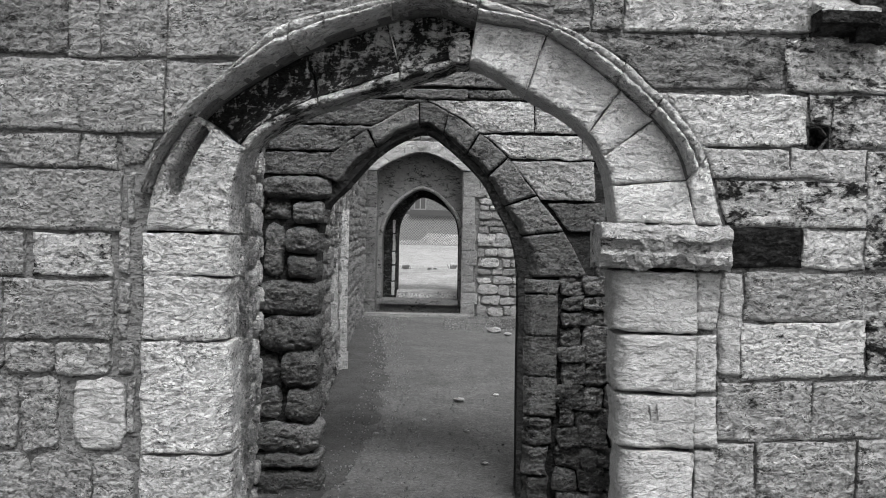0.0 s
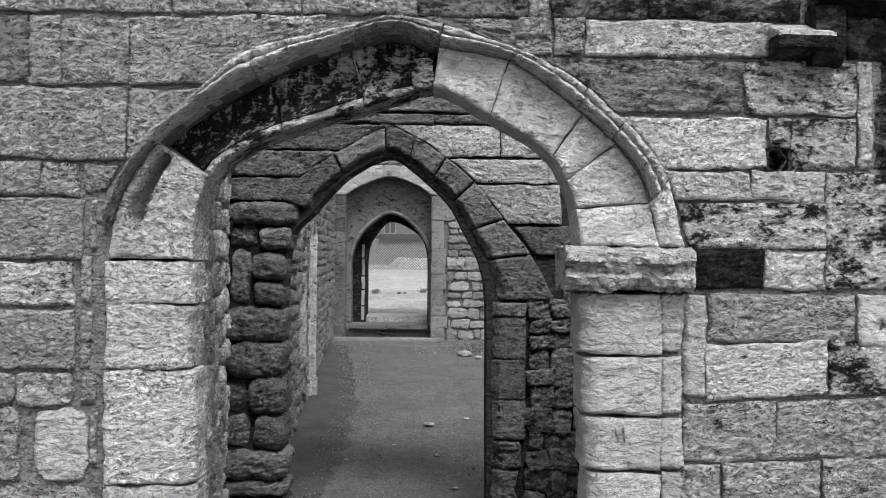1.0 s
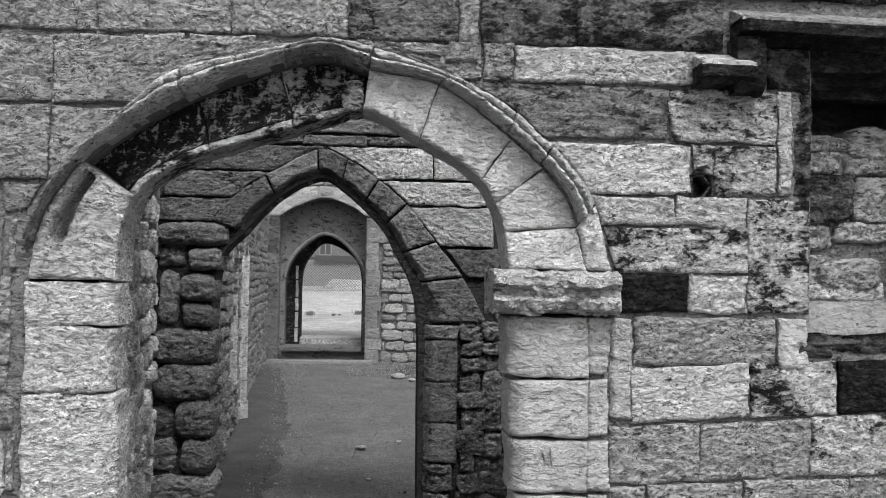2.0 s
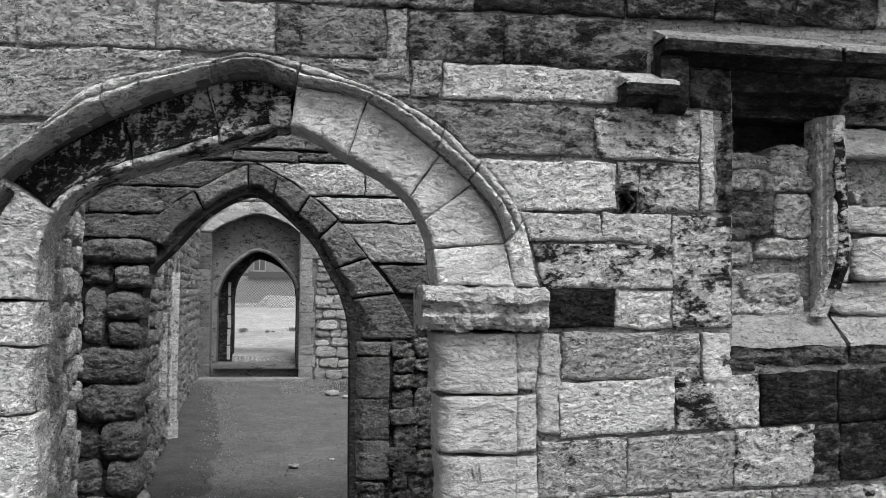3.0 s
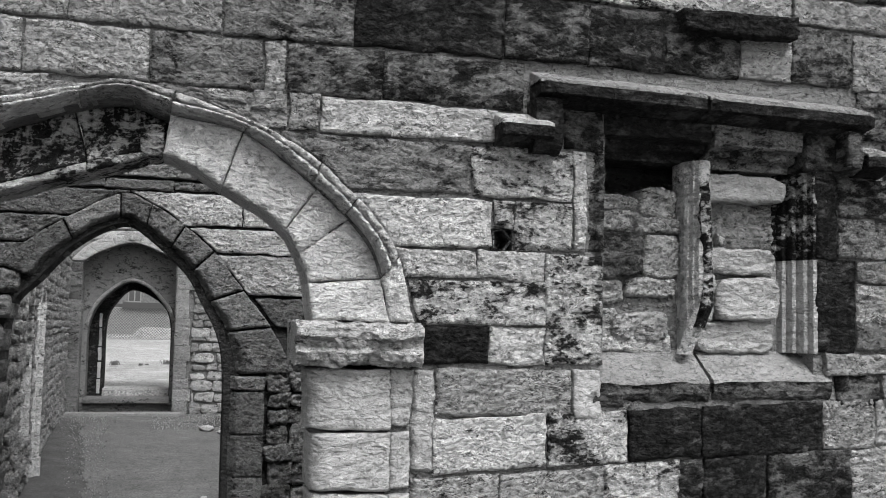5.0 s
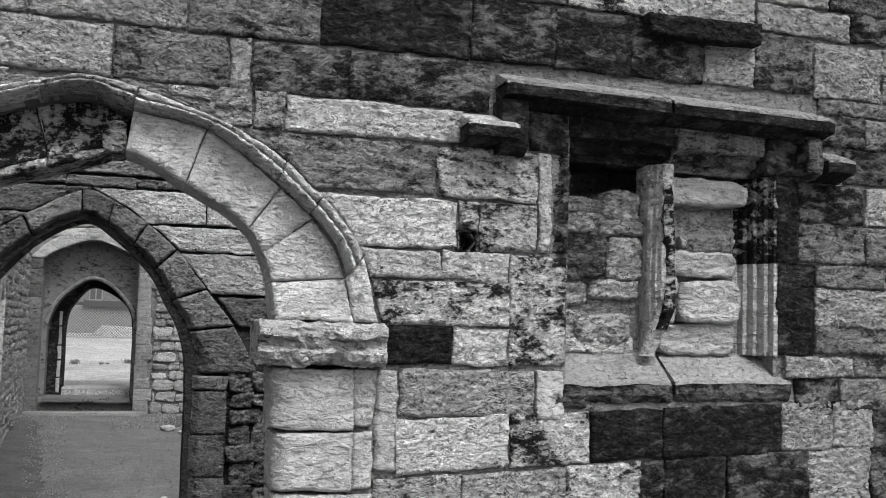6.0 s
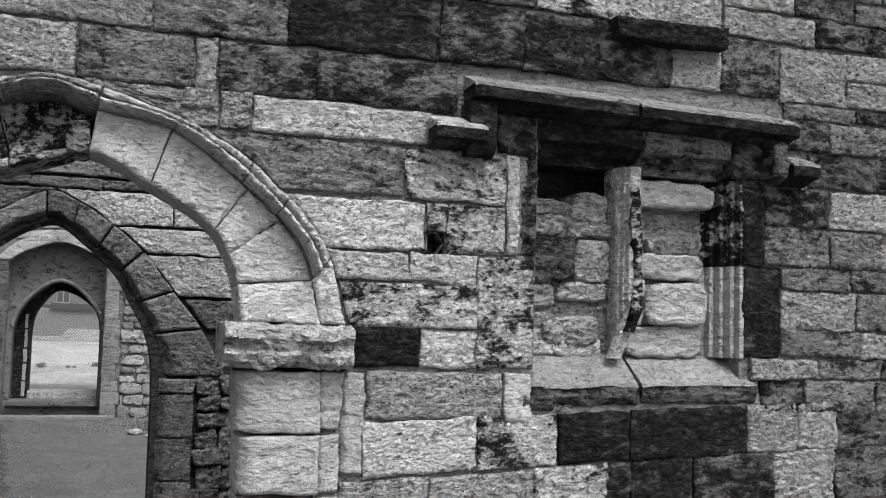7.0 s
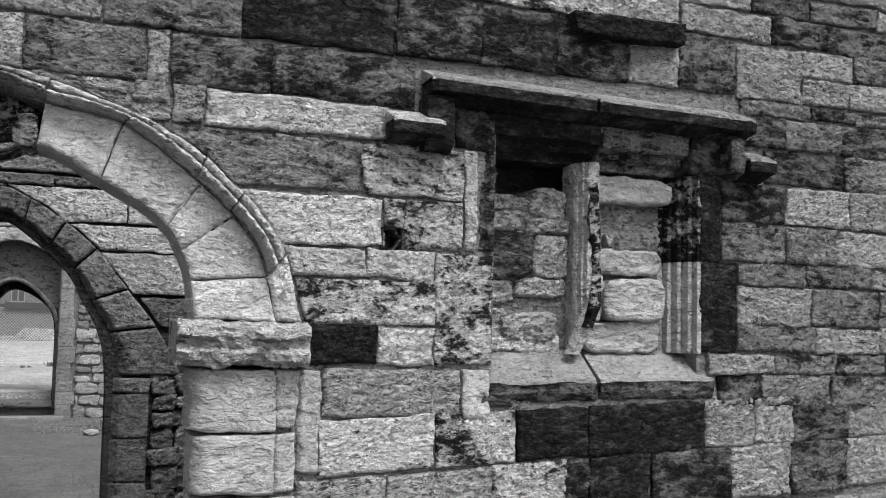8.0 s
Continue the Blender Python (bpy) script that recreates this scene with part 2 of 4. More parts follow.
def stone(parent, x0, x1, z0, z1, tone="m", y=0.0, depth=0.09, gap=0.0025, proud=0.0, rough=0.017, place=None, name="stone", label="", edge=0.0, wob=0.009, jitter=0.006, bm=None, cell=0.0105, prof=None, slope=0.0, worn=0.0):
    """One squared stone of a wall. x0 and x1 may be functions of height; worn rounds its corners off."""
    SEED[0] += 1
    rs = random.Random(SEED[0])
    fx0 = x0 if callable(x0) else (lambda z: x0)
    fx1 = x1 if callable(x1) else (lambda z: x1)
    jit = [rs.uniform(-jitter, jitter) for _ in range(8)]
    edge = edge or rs.uniform(0.002, 0.010)

    def fmap(u, v):
        if worn:
            a_, c_ = 2 * u - 1, 2 * v - 1
            u, v = 0.5 + 0.5 * a_ * math.sqrt(1 - worn * c_ ** 4), 0.5 + 0.5 * c_ * math.sqrt(1 - worn * a_ ** 4)
        z = z0 + gap + (z1 - z0 - 2 * gap) * v
        a, b = fx0(z) + gap, fx1(z) - gap
        x = a + (b - a) * u
        jx = jit[0] * (1 - u) * (1 - v) + jit[1] * u * (1 - v) + jit[2] * u * v + jit[3] * (1 - u) * v
        jz = jit[4] * (1 - u) * (1 - v) + jit[5] * u * (1 - v) + jit[6] * u * v + jit[7] * (1 - u) * v
        return x + jx, z + jz + slope * (x - 1.3)

    zm = (z0 + z1) / 2
    nu, nv = counts(abs(fx1(zm) - fx0(zm)), z1 - z0, cell)
    mine = bm is None
    if mine:
        bm = bmesh.new()
    block_into(bm, fmap, nu, nv, y - proud - rs.uniform(0, 0.012), depth, rough, edge, wob, place, prof, seed=SEED[0] * 1.37)
    if mine:
        return part(name, bm, M[tone], parent, label)


def row(parent, z0, z1, xs, tones, **kw):
    for k in range(len(xs) - 1):
        if tones[k] != "-":
            stone(parent, xs[k], xs[k + 1], z0, z1, tones[k], **kw)


def auto_row(parent, z0, z1, a, b, tones, lo=0.28, hi=0.5, seed=0, **kw):
    rs = random.Random(seed + int(z0 * 1000))
    x = a
    while x < b - 0.02:
        e = x + rs.uniform(lo, hi)
        if b - e < lo * 0.6:
            e = b
        stone(parent, x, min(e, b), z0, z1, rs.choice(tones), **kw)
        x = e


def moulding(parent, name, x0, x1, profile, tone, slope=0.0, cell=0.03, rough=0.006, label=""):
    """A run of moulded stone along the wall; profile holds (y, z) from the back over the front to the back again."""
    SEED[0] += 1
    b = bmesh.new()
    pts = []
    for (ya, za), (yb, zb) in zip(profile, profile[1:]):
        n_ = max(1, round(math.hypot(yb - ya, zb - za) / 0.022))
        pts += [(ya + (yb - ya) * k / n_, za + (zb - za) * k / n_) for k in range(n_)]
    pts.append(profile[-1])
    nx_ = max(2, round((x1 - x0) / cell))
    lines = []
    for k in range(nx_ + 1):
        x = x0 + (x1 - x0) * k / nx_
        line = []
        for y, z in pts:
            o = rough * (fbm((x, y * 2 + SEED[0], z), 9.0) + 0.6 * fbm((x, y + SEED[0], z), 30.0))
            wear = 0.006 if k in (0, nx_) else 0.0
            xx = x + (wear if k == 0 else -wear)
            line.append(b.verts.new((xx, y + o + wear, z + 0.7 * o - wear * 0.5 + slope * (x - x0))))
        lines.append(line)
    for k in range(nx_):
        for i in range(len(pts) - 1):
            b.faces.new((lines[k][i], lines[k][i + 1], lines[k + 1][i + 1], lines[k + 1][i]))
    b.faces.new(lines[0])
    b.faces.new(lines[-1][::-1])
    bmesh.ops.recalc_face_normals(b, faces=b.faces)
    return part(name, b, M[tone], parent, label)


def prism(parent, name, plan, z0, z1, tone, rough=0.004, warp=None, label=""):
    """An upright moulded stone: plan is its outline in (x, y)."""
    SEED[0] += 1
    b = bmesh.new()
    pts = []
    for k in range(len(plan)):
        (xa, ya), (xb, yb) = plan[k], plan[(k + 1) % len(plan)]
        n_ = max(1, round(math.hypot(xb - xa, yb - ya) / 0.025))
        pts += [(xa + (xb - xa) * i / n_, ya + (yb - ya) * i / n_) for i in range(n_)]
    nz = max(2, round((z1 - z0) / 0.025))
    lines = []
    for k in range(nz + 1):
        z = z0 + (z1 - z0) * k / nz
        line = []
        for x, y in pts:
            o = rough * (fbm((x, y + SEED[0], z), 9.0) + 0.6 * fbm((x, y + SEED[0], z), 30.0))
            x2, y2 = warp(x, y, z) if warp else (x, y)
            line.append(b.verts.new((x2 + o, y2 + o, z)))
        lines.append(line)
    n = len(pts)
    for k in range(nz):
        for i in range(n):
            b.faces.new((lines[k][i], lines[k][(i + 1) % n], lines[k + 1][(i + 1) % n], lines[k + 1][i]))
    b.faces.new(lines[0][::-1])
    b.faces.new(lines[-1])
    bmesh.ops.triangulate(b, faces=[f for f in b.faces if len(f.verts) > 4])
    bmesh.ops.recalc_face_normals(b, faces=b.faces)
    return part(name, b, M[tone], parent, label)


class Curve:
    """A smooth line through a few points, walked by its length from 0 to 1."""

    def __init__(self, pts, n=12):
        p = [Vector(q) for q in pts]
        p = [2 * p[0] - p[1], *p, 2 * p[-1] - p[-2]]
        out = []
        for i in range(1, len(p) - 2):
            for k in range(n):
                t = k / n
                a, b, c, d = p[i - 1:i + 3]
                out.append(0.5 * (2 * b + (c - a) * t + (2 * a - 5 * b + 4 * c - d) * t * t + (3 * b - a - 3 * c + d) * t ** 3))
        out.append(p[-2])
        self.p = out
        self.s = [0.0]
        for a, b in zip(out, out[1:]):
            self.s.append(self.s[-1] + (b - a).length)

    def at(self, t):
        d = max(0.0, min(1.0, t)) * self.s[-1]
        k = max(0, min(len(self.p) - 2, int(np.searchsorted(self.s, d)) - 1))
        f = (d - self.s[k]) / max(1e-9, self.s[k + 1] - self.s[k])
        return self.p[k].lerp(self.p[k + 1], f)

    def near(self, q):
        q = Vector(q)
        k = min(range(len(self.p)), key=lambda i: (self.p[i] - q).length)
        return self.s[k] / self.s[-1]

    def side(self, z, right):
        """The line's x at a height, on one flank of the arch."""
        best = None
        for a, b in zip(self.p, self.p[1:]):
            if (a.y - z) * (b.y - z) <= 0 and abs(a.y - b.y) > 1e-9:
                x = a.x + (b.x - a.x) * (z - a.y) / (b.y - a.y)
                if best is None or (x > best) == right:
                    best = x
        if best is None:
            top = max(self.p, key=lambda q: q.y)
            best = top.x if z > top.y else (self.p[-1].x if right else self.p[0].x)
        return best


def voussoir(parent, ci, co, a, b, tone, y=0.0, depth=0.3, name="voussoir", prof=None, gap=0.003, rough=0.018, edge=0.010, label="", bm=None, rows=0):
    """An arch stone between two joints; a joint is a point on the inner and one on the outer line."""
    SEED[0] += 1
    i0, o0, i1, o1 = ci.near(a[0]), co.near(a[1]), ci.near(b[0]), co.near(b[1])
    span = (ci.at(i0) - ci.at(i1)).length
    hgt = (ci.at(i0) - co.at(o0)).length

    def fmap(u, v):
        q = ci.at(i0 + (i1 - i0) * u).lerp(co.at(o0 + (o1 - o0) * u), v)
        c = ci.at((i0 + i1) / 2).lerp(co.at((o0 + o1) / 2), 0.5)
        d = q - c
        L = max(d.length, 1e-6)
        q = q - d / L * gap * (1 if v > 0.05 else 0.2)
        return q.x, q.y

    nu, nv = counts(span, hgt, 0.012)
    nv = rows or nv
    mine = bm is None
    if mine:
        bm = bmesh.new()
    block_into(bm, fmap, nu, nv, y, depth, rough, edge, 0.004, None, prof, seed=SEED[0] * 0.77)
    if mine:
        return part(name, bm, M[tone], parent, label)


def wall_core(name, outline, y0, y1, material, label, boxes=()):
    bm = bmesh.new()
    vs = [bm.verts.new((x, y0, z)) for x, z in outline]
    f = bm.faces.new(vs)
    r = bmesh.ops.extrude_face_region(bm, geom=[f])
    bmesh.ops.translate(bm, verts=[e for e in r["geom"] if isinstance(e, bmesh.types.BMVert)], vec=(0, y1 - y0, 0))
    for b in boxes:
        box_into(bm, *b)
    bmesh.ops.triangulate(bm, faces=[f for f in bm.faces if len(f.verts) > 4])
    bmesh.ops.recalc_face_normals(bm, faces=bm.faces)
    ob = part(name, bm, material, None)
    return tagged(ob, label, "wall", kind="structure")


# ---- ground ----
def ground_height(x, y):
    if y < 16.4:
        return -0.2 * max(0.0, min(1.0, (10.0 - y) / 6.5))
    return 0.40 + 0.45 * min(1.0, (y - 16.4) / 29.0)


bm = bmesh.new()
xs = [-900, -300, -100, -40, -15, -6, -3, -2, -1, 0, 1, 2, 3, 6, 15, 40, 100, 300, 900]
ys = [-900, -200, -50, -12, -5, 0, 3.5, 5, 6, 7, 8, 9, 10, 12, 15, 16.39, 16.41, 18, 20, 23, 27, 32, 38, 45.4, 60, 120, 300, 900, 2500]
gv = [[bm.verts.new((x, y, ground_height(x, y))) for x in xs] for y in ys]
for j in range(len(ys) - 1):
    for i in range(len(xs) - 1):
        bm.faces.new((gv[j][i], gv[j][i + 1], gv[j + 1][i + 1], gv[j + 1][i]))
ground = tagged(part("ground", bm, GRASS_MAT, None), "short mown grass rising gently behind the ruin", "ground", kind="structure")

# ---- front wall ----
H1 = 3.62
IN1 = Curve([(-0.655, 1.69), (-0.65, 1.86), (-0.585, 2.03), (-0.42, 2.15), (-0.10, 2.26), (0.14, 2.335), (0.275, 2.37), (0.5, 2.25), (0.70, 2.13), (0.80, 1.97), (0.84, 1.76)])
OUT1 = Curve([(-0.98, 1.69), (-0.93, 1.93), (-0.79, 2.14), (-0.57, 2.31), (-0.25, 2.47), (0.09, 2.57), (0.28, 2.52), (0.55, 2.47), (0.84, 2.27), (1.03, 2.08), (1.10, 1.93), (1.14, 1.76)])
HOOD1 = Curve([(-1.00, 1.84), (-0.92, 2.04), (-0.81, 2.17), (-0.55, 2.42), (-0.43, 2.50), (-0.03, 2.60), (0.10, 2.635), (0.32, 2.60), (0.62, 2.50), (0.84, 2.38), (0.97, 2.27), (1.08, 2.16), (1.17, 2.02), (1.24, 1.76)])
HL = lambda z: HOOD1.side(z, False)
HR = lambda z: HOOD1.side(z, True)

outer = [(q.x, q.y) for q in OUT1.p]
outline = [(-3.4, -0.22), (-0.98, -0.22)] + outer[::3] + [outer[-1], (1.14, -0.22), (2.04, -0.22), (2.04, 2.10), (1.64, 2.10), (1.64, 2.055), (1.56, 2.055), (1.56, 2.15), (1.64, 2.15), (1.64, 2.102), (2.04, 2.102), (2.04, H1), (-3.4, H1)]
wall_front = wall_core("wall_front", outline, 0.006, 0.25, MORTAR, "weathered grey sandstone ashlar wall with wide mortar joints",
                       [(2.04, 3.03, 0.006, 0.25, -0.22, 1.50), (2.04, 3.03, 0.006, 0.25, 2.62, H1), (3.03, 6.5, 0.006, 0.25, -0.22, H1), (2.04, 3.03, 0.62, 0.70, 1.40, 2.72), (1.94, 2.04, 0.25, 0.70, 1.40, 2.72), (3.03, 3.13, 0.25, 0.70, 1.40, 2.72), (2.04, 3.03, 0.25, 0.62, 1.40, 1.50), (2.04, 3.03, 0.25, 0.62, 2.62, 2.72)])

W = wall_front
# flank beside the archway, from the ground up
auto_row(W, -0.22, 0.25, -3.4, -1.02, "mmr", seed=1)
auto_row(W, 0.25, 0.52, -3.4, -1.02, "mmr", seed=2)
row(W, 0.52, 0.82, [-3.4, -2.9, -2.4, -1.95, -1.57, -1.42, -1.17, -1.01], "mmmmmmm", worn=0.3, wob=0.016)
row(W, 0.83, 1.115, [-3.4, -2.8, -2.3, -1.9, -1.46, -1.31, -1.24, -1.045], "mmmmm-s", worn=0.18, wob=0.026)
row(W, 1.125, 1.25, [-3.4, -3.0, -2.5, -2.0, -1.53, -1.325, -1.105], "mmmmmm", worn=0.2, wob=0.012)
row(W, 1.26, 1.495, [-3.4, -2.9, -2.3, -1.54, -1.105], "mmmm")
row(W, 1.505, 1.68, [-3.4, -2.7, -2.1, -1.57, -1.45, -1.42, -1.11], "mmmm-p")
row(W, 1.69, 1.93, [-3.4, -2.8, -2.2, -1.57, -1.075], "mmmm")
row(W, 1.93, 2.06, [-3.4, -2.7, -2.0, -1.57, -1.24, -1.09], "mmmmm")
row(W, 1.94, 2.06, [-1.075, lambda z: HL(z) - 0.03], "m")
row(W, 2.07, 2.35, [-3.4, -2.9, -2.3, -1.57, -0.91, HL], "mmmmm")
row(W, 2.36, 2.62, [-3.4, -2.6, -2.0, -1.57, -1.295, -1.17, -0.905, HL], "mmmgmmm")
for z0, z1, x0, x1 in ((0.90, 1.12, -1.04, -1.01), (1.13, 1.25, -1.085, -1.02), (1.26, 1.37, -1.09, -1.045), (1.37, 1.49, -1.085, -1.03), (1.52, 1.70, -1.085, -1.045), (1.72, 1.92, -1.06, -1.03)):
    stone(W, x0, x1, z0, z1, "m", gap=0.004)
# over the archway
row(W, 2.64, 2.84, [-3.4, -2.7, -2.1, -1.6, -1.2, -0.75, -0.25, 0.2, 0.62, 0.705, 1.09, 1.68], "mmmmmmmgmdd")
row(W, 2.85, 3.11, [-3.4, -2.6, -1.9, -1.3, -0.7, -0.1, 0.46, 0.97, 1.59, 1.96, 2.31, 2.67, 2.92, 3.23, 3.6], "mmmmmmgbdddmdm")
for z0, z1, sd in ((3.12, 3.36, 5), (3.37, 3.62, 6)):
    auto_row(W, z0, z1, -3.4, 6.5 if z0 > 3.2 else 2.92, "mmpd", seed=sd, hi=0.6)
row(W, 2.495, 2.635, [lambda z: HR(z), 0.72, 0.84, 1.56], "mml")
row(W, 2.275, 2.485, [HR, 1.46, 1.895], "gp")
# thin levelling stones over the hood
for x0, x1, z0, z1 in ((-0.62, -0.42, 2.545, 2.635), (-0.40, -0.16, 2.60, 2.638), (0.40, 0.56, 2.585, 2.635), (0.58, 0.70, 2.56, 2.635)):
    stone(W, x0, x1, z0, z1, "m", proud=0.004, gap=0.002)
# between the archway and the window
row(W, 2.065, 2.268, [HR, 1.555], "l")
stone(W, 1.555, 1.645, 2.15, 2.268, "p", gap=0.004)
bm = bmesh.new()


def rim(u, v):
    a = 2 * math.pi * u
    c_, s_ = math.cos(a), math.sin(a)
    sq = 1 / max(abs(c_), abs(s_))
    open_r = 0.037 * (0.5 * sq + 0.5) * (1 + 0.16 * noise.noise((c_ * 1.4, s_ * 1.4, 5.0)))
    r_ = min(open_r, 0.044 * sq) * (1 - v) + 0.046 * sq * v
    return 1.592 + r_ * c_ * 0.98, 2.103 + r_ * s_


block_into(bm, rim, 32, 5, 0.004, 0.11, 0.010, 0.004, 0.0, None, None, 2.2)
# the rim's dark stone stands in for the shade inside the hole
part("hole_rim", bm, M["d"], W, "weathered round putlog hole, its inner shade put into dark stone")
row(W, 2.065, 2.268, [1.645, 1.895], "p")
row(W, 1.942, 2.058, [lambda z: HR(z), 1.49, 1.775], "ll")
row(W, 1.762, 1.935, [lambda z: HR(z) + 0.01, 1.78], "p")
row(W, 1.60, 1.755, [1.275, 1.545, 1.785], "bl")
stone(W, 1.785, 2.03, 1.597, 2.063, "p")
row(W, 1.392, 1.592, [1.335, 1.905, 2.03], "ms")
K = dict(slope=0.045)
row(W, 1.172, 1.385, [1.32, 1.79, 2.15, 2.485, 3.06, 3.33, 3.54, 3.86, 4.3, 4.7, 5.2, 5.8, 6.5], "lpbbmmdmmmmm", **K)
row(W, 0.93, 1.163, [1.24, 1.60, 2.05, 2.38, 2.49, 2.79, 3.20, 3.52, 3.84, 4.2, 4.6, 5.1, 5.7, 6.5], "mmpdbdmdmmmmm", slope=0.05)
row(W, 0.70, 0.925, [1.22, 1.39, 1.77, 2.2, 2.6, 3.0, 3.4, 3.9, 4.4, 5.0, 5.7, 6.5], "mmmmpmmmmmm", slope=0.04)
auto_row(W, 0.47, 0.695, 1.15, 6.5, "mmd", seed=11, slope=0.03)
auto_row(W, 0.24, 0.465, 1.15, 6.5, "mmd", seed=12, slope=0.015)
auto_row(W, -0.22, 0.235, 1.15, 6.5, "mmd", seed=13)
# thinner courses beyond the window; dull stones mixed in carry the lens's edge darkening
for z0, z1, x0, tn in ((1.43, 1.575, 3.13, "gmd"), (1.58, 1.675, 3.08, "gmd"), (1.68, 1.80, 3.235, "mg"), (1.805, 1.98, 3.235, "mgm"), (1.985, 2.085, 3.235, "mg"),
                       (2.09, 2.265, 3.15, "mgm"), (2.27, 2.45, 3.15, "gmd"), (2.455, 2.62, 3.39, "gmd"), (2.625, 2.77, 3.25, "gmd"), (2.775, 2.845, 3.25, "gd"),
                       (2.85, 2.98, 3.6, "gmd"), (2.985, 3.115, 3.6, "gmd"), (3.12, 3.25, 2.93, "gmd"), (3.255, 3.36, 2.93, "gmd")):
    auto_row(W, z0, z1, x0, 6.5, tn, seed=int(z0 * 77), lo=0.22, hi=0.5)
stone(W, 2.36, 2.91, 3.03, 3.125, "b", proud=0.08, depth=0.16, name="ledge_stone", label="blackened projecting ledge stone")


# jambs of the archway
def round_edge(amount, near_left):
    return lambda u, v: amount * max(0.0, 1 - (u if near_left else 1 - u) / 0.22) ** 2


archway = tagged(empty("archway", (0.09, 0.2, 0)), "broken pointed sandstone archway with moulded hood and one worn impost", "archway", kind="structure")
for z0, z1, x1, tn in ((-0.22, 0.40, -0.64, "m"), (0.40, 0.82, -0.63, "l"), (0.825, 1.265, -0.64, "l"), (1.272, 1.515, -0.66, "l"), (1.52, 1.685, -0.655, "l")):
    stone(archway, -0.985, x1, z0, z1, tn, proud=0.012, depth=0.21, name="jamb_stone", prof=round_edge(0.05, False), rough=0.015)
for z0, z1, x0, tn in ((-0.22, 0.30, 0.87, "m"), (0.30, 0.60, 0.875, "m"), (0.60, 0.895, 0.87, "s"), (0.90, 1.105, 0.86, "s"), (1.11, 1.34, 0.85, "s"), (1.345, 1.585, 0.83, "s")):
    stone(archway, x0, 1.15, z0, z1, tn, proud=0.02, depth=0.27, name="jamb_stone", prof=round_edge(0.06, True), rough=0.009)
    stone(archway, 1.15, 1.235, z0 + 0.01, z1, tn, proud=0.006, depth=0.1, name="jamb_strip", gap=0.003)
stone(archway, 1.24, 1.33, 1.18, 1.58, "s", name="mortar_patch", proud=0.004, edge=0.03)


moulding(archway, "impost", 0.765, 1.268, [(0.25, 1.757), (-0.06, 1.757), (-0.105, 1.74), (-0.115, 1.705), (-0.085, 1.685), (-0.075, 1.665), (-0.10, 1.645), (-0.09, 1.615), (-0.05, 1.597), (0.25, 1.592)], "r", rough=0.019, cell=0.014, label="worn moulded impost block")
mark = bmesh.new()
for xa, za, xb, zb in ((0.955, 1.01, 0.975, 1.07), (0.975, 1.07, 0.985, 1.02), (0.985, 1.02, 1.005, 1.075), (1.005, 1.075, 1.012, 1.01)):
    d_ = Vector((xb - xa, 0, zb - za)).normalized().cross(Vector((0, 1, 0))) * 0.0008
    q_ = [Vector((xa, -0.042, za)) + d_, Vector((xb, -0.042, zb)) + d_, Vector((xb, -0.042, zb)) - d_, Vector((xa, -0.042, za)) - d_]
    f_ = [mark.verts.new(v) for v in q_]
    g_ = [mark.verts.new(v + Vector((0, 0.03, 0))) for v in q_]
    mark.faces.new(f_)
    for k in range(4):
        mark.faces.new((f_[k], f_[(k + 1) % 4], g_[(k + 1) % 4], g_[k]))
part("mason_mark", mark, M["s"], archway, "small incised mason's mark")


def hollow(u, v):
    return 0.035 + 0.13 * math.sin(math.pi * 0.5 * min(1.0, v / 0.75))


J = [((-0.655, 1.69), (-0.98, 1.69)), ((-0.60, 2.02), (-0.79, 2.14)), ((-0.31, 2.19), (-0.40, 2.40)), ((0.0, 2.285), (-0.06, 2.53)), ((0.262, 2.37), (0.28, 2.52)),
     ((0.49, 2.255), (0.56, 2.465)), ((0.72, 2.11), (0.84, 2.27)), ((0.785, 2.01), (0.97, 2.15)), ((0.825, 1.91), (1.10, 1.93)), ((0.84, 1.76), (1.14, 1.76))]
def groove(u, v):
    """The worn hollow that runs up beside the hood."""
    g_ = max(0.0, 1 - abs(v - 0.76) / 0.11) * min(1.0, max(0.0, (u - 0.3) / 0.05)) * min(1.0, max(0.0, (0.97 - u) / 0.06))
    return 0.15 * min(1.0, 2.2 * g_)


MID1 = Curve([IN1.at(k / 24).lerp(OUT1.at(k / 24), 0.15) for k in range(25)])
for k in range(9):
    tn = "lhhhvvvvv"[k]
    if tn == "h":
        ma, mb = (Vector(J[k][0]).lerp(Vector(J[k][1]), 0.15), Vector(J[k + 1][0]).lerp(Vector(J[k + 1][1]), 0.15))
        upper = voussoir(archway, MID1, OUT1, (ma, J[k][1]), (mb, J[k + 1][1]), "h", y=-0.012, depth=0.27, prof=hollow, label="black-crusted hollow-moulded voussoir")
        voussoir(upper, IN1, MID1, (J[k][0], ma), (J[k + 1][0], mb), "p", y=-0.012, depth=0.27, name="lip", rough=0.02, prof=lambda u, v: 0.03 * (1 - v) ** 2 + 0.04 * v, label="pale eroded lower lip")
    else:
        voussoir(archway, IN1, OUT1, J[k], J[k + 1], tn, y=-0.012, depth=0.27, prof=groove if k == 0 else None, rough=0.011 if tn == "v" else 0.016)

stone(archway, 0.172, 0.262, 2.365, 2.49, "p", y=0.015, depth=0.22, name="broken_end", worn=0.25, wob=0.02, label="broken stone end hanging at the crown")


def roll(u, v):
    if v < 0.14:
        return 0.045
    if v < 0.5:
        return -0.07 * math.sin(math.pi * (v - 0.10) / 0.44) ** 0.5
    if v < 0.60:
        return 0.03
    return -0.03 * math.sin(math.pi * min(1.0, (v - 0.56) / 0.40)) ** 0.5


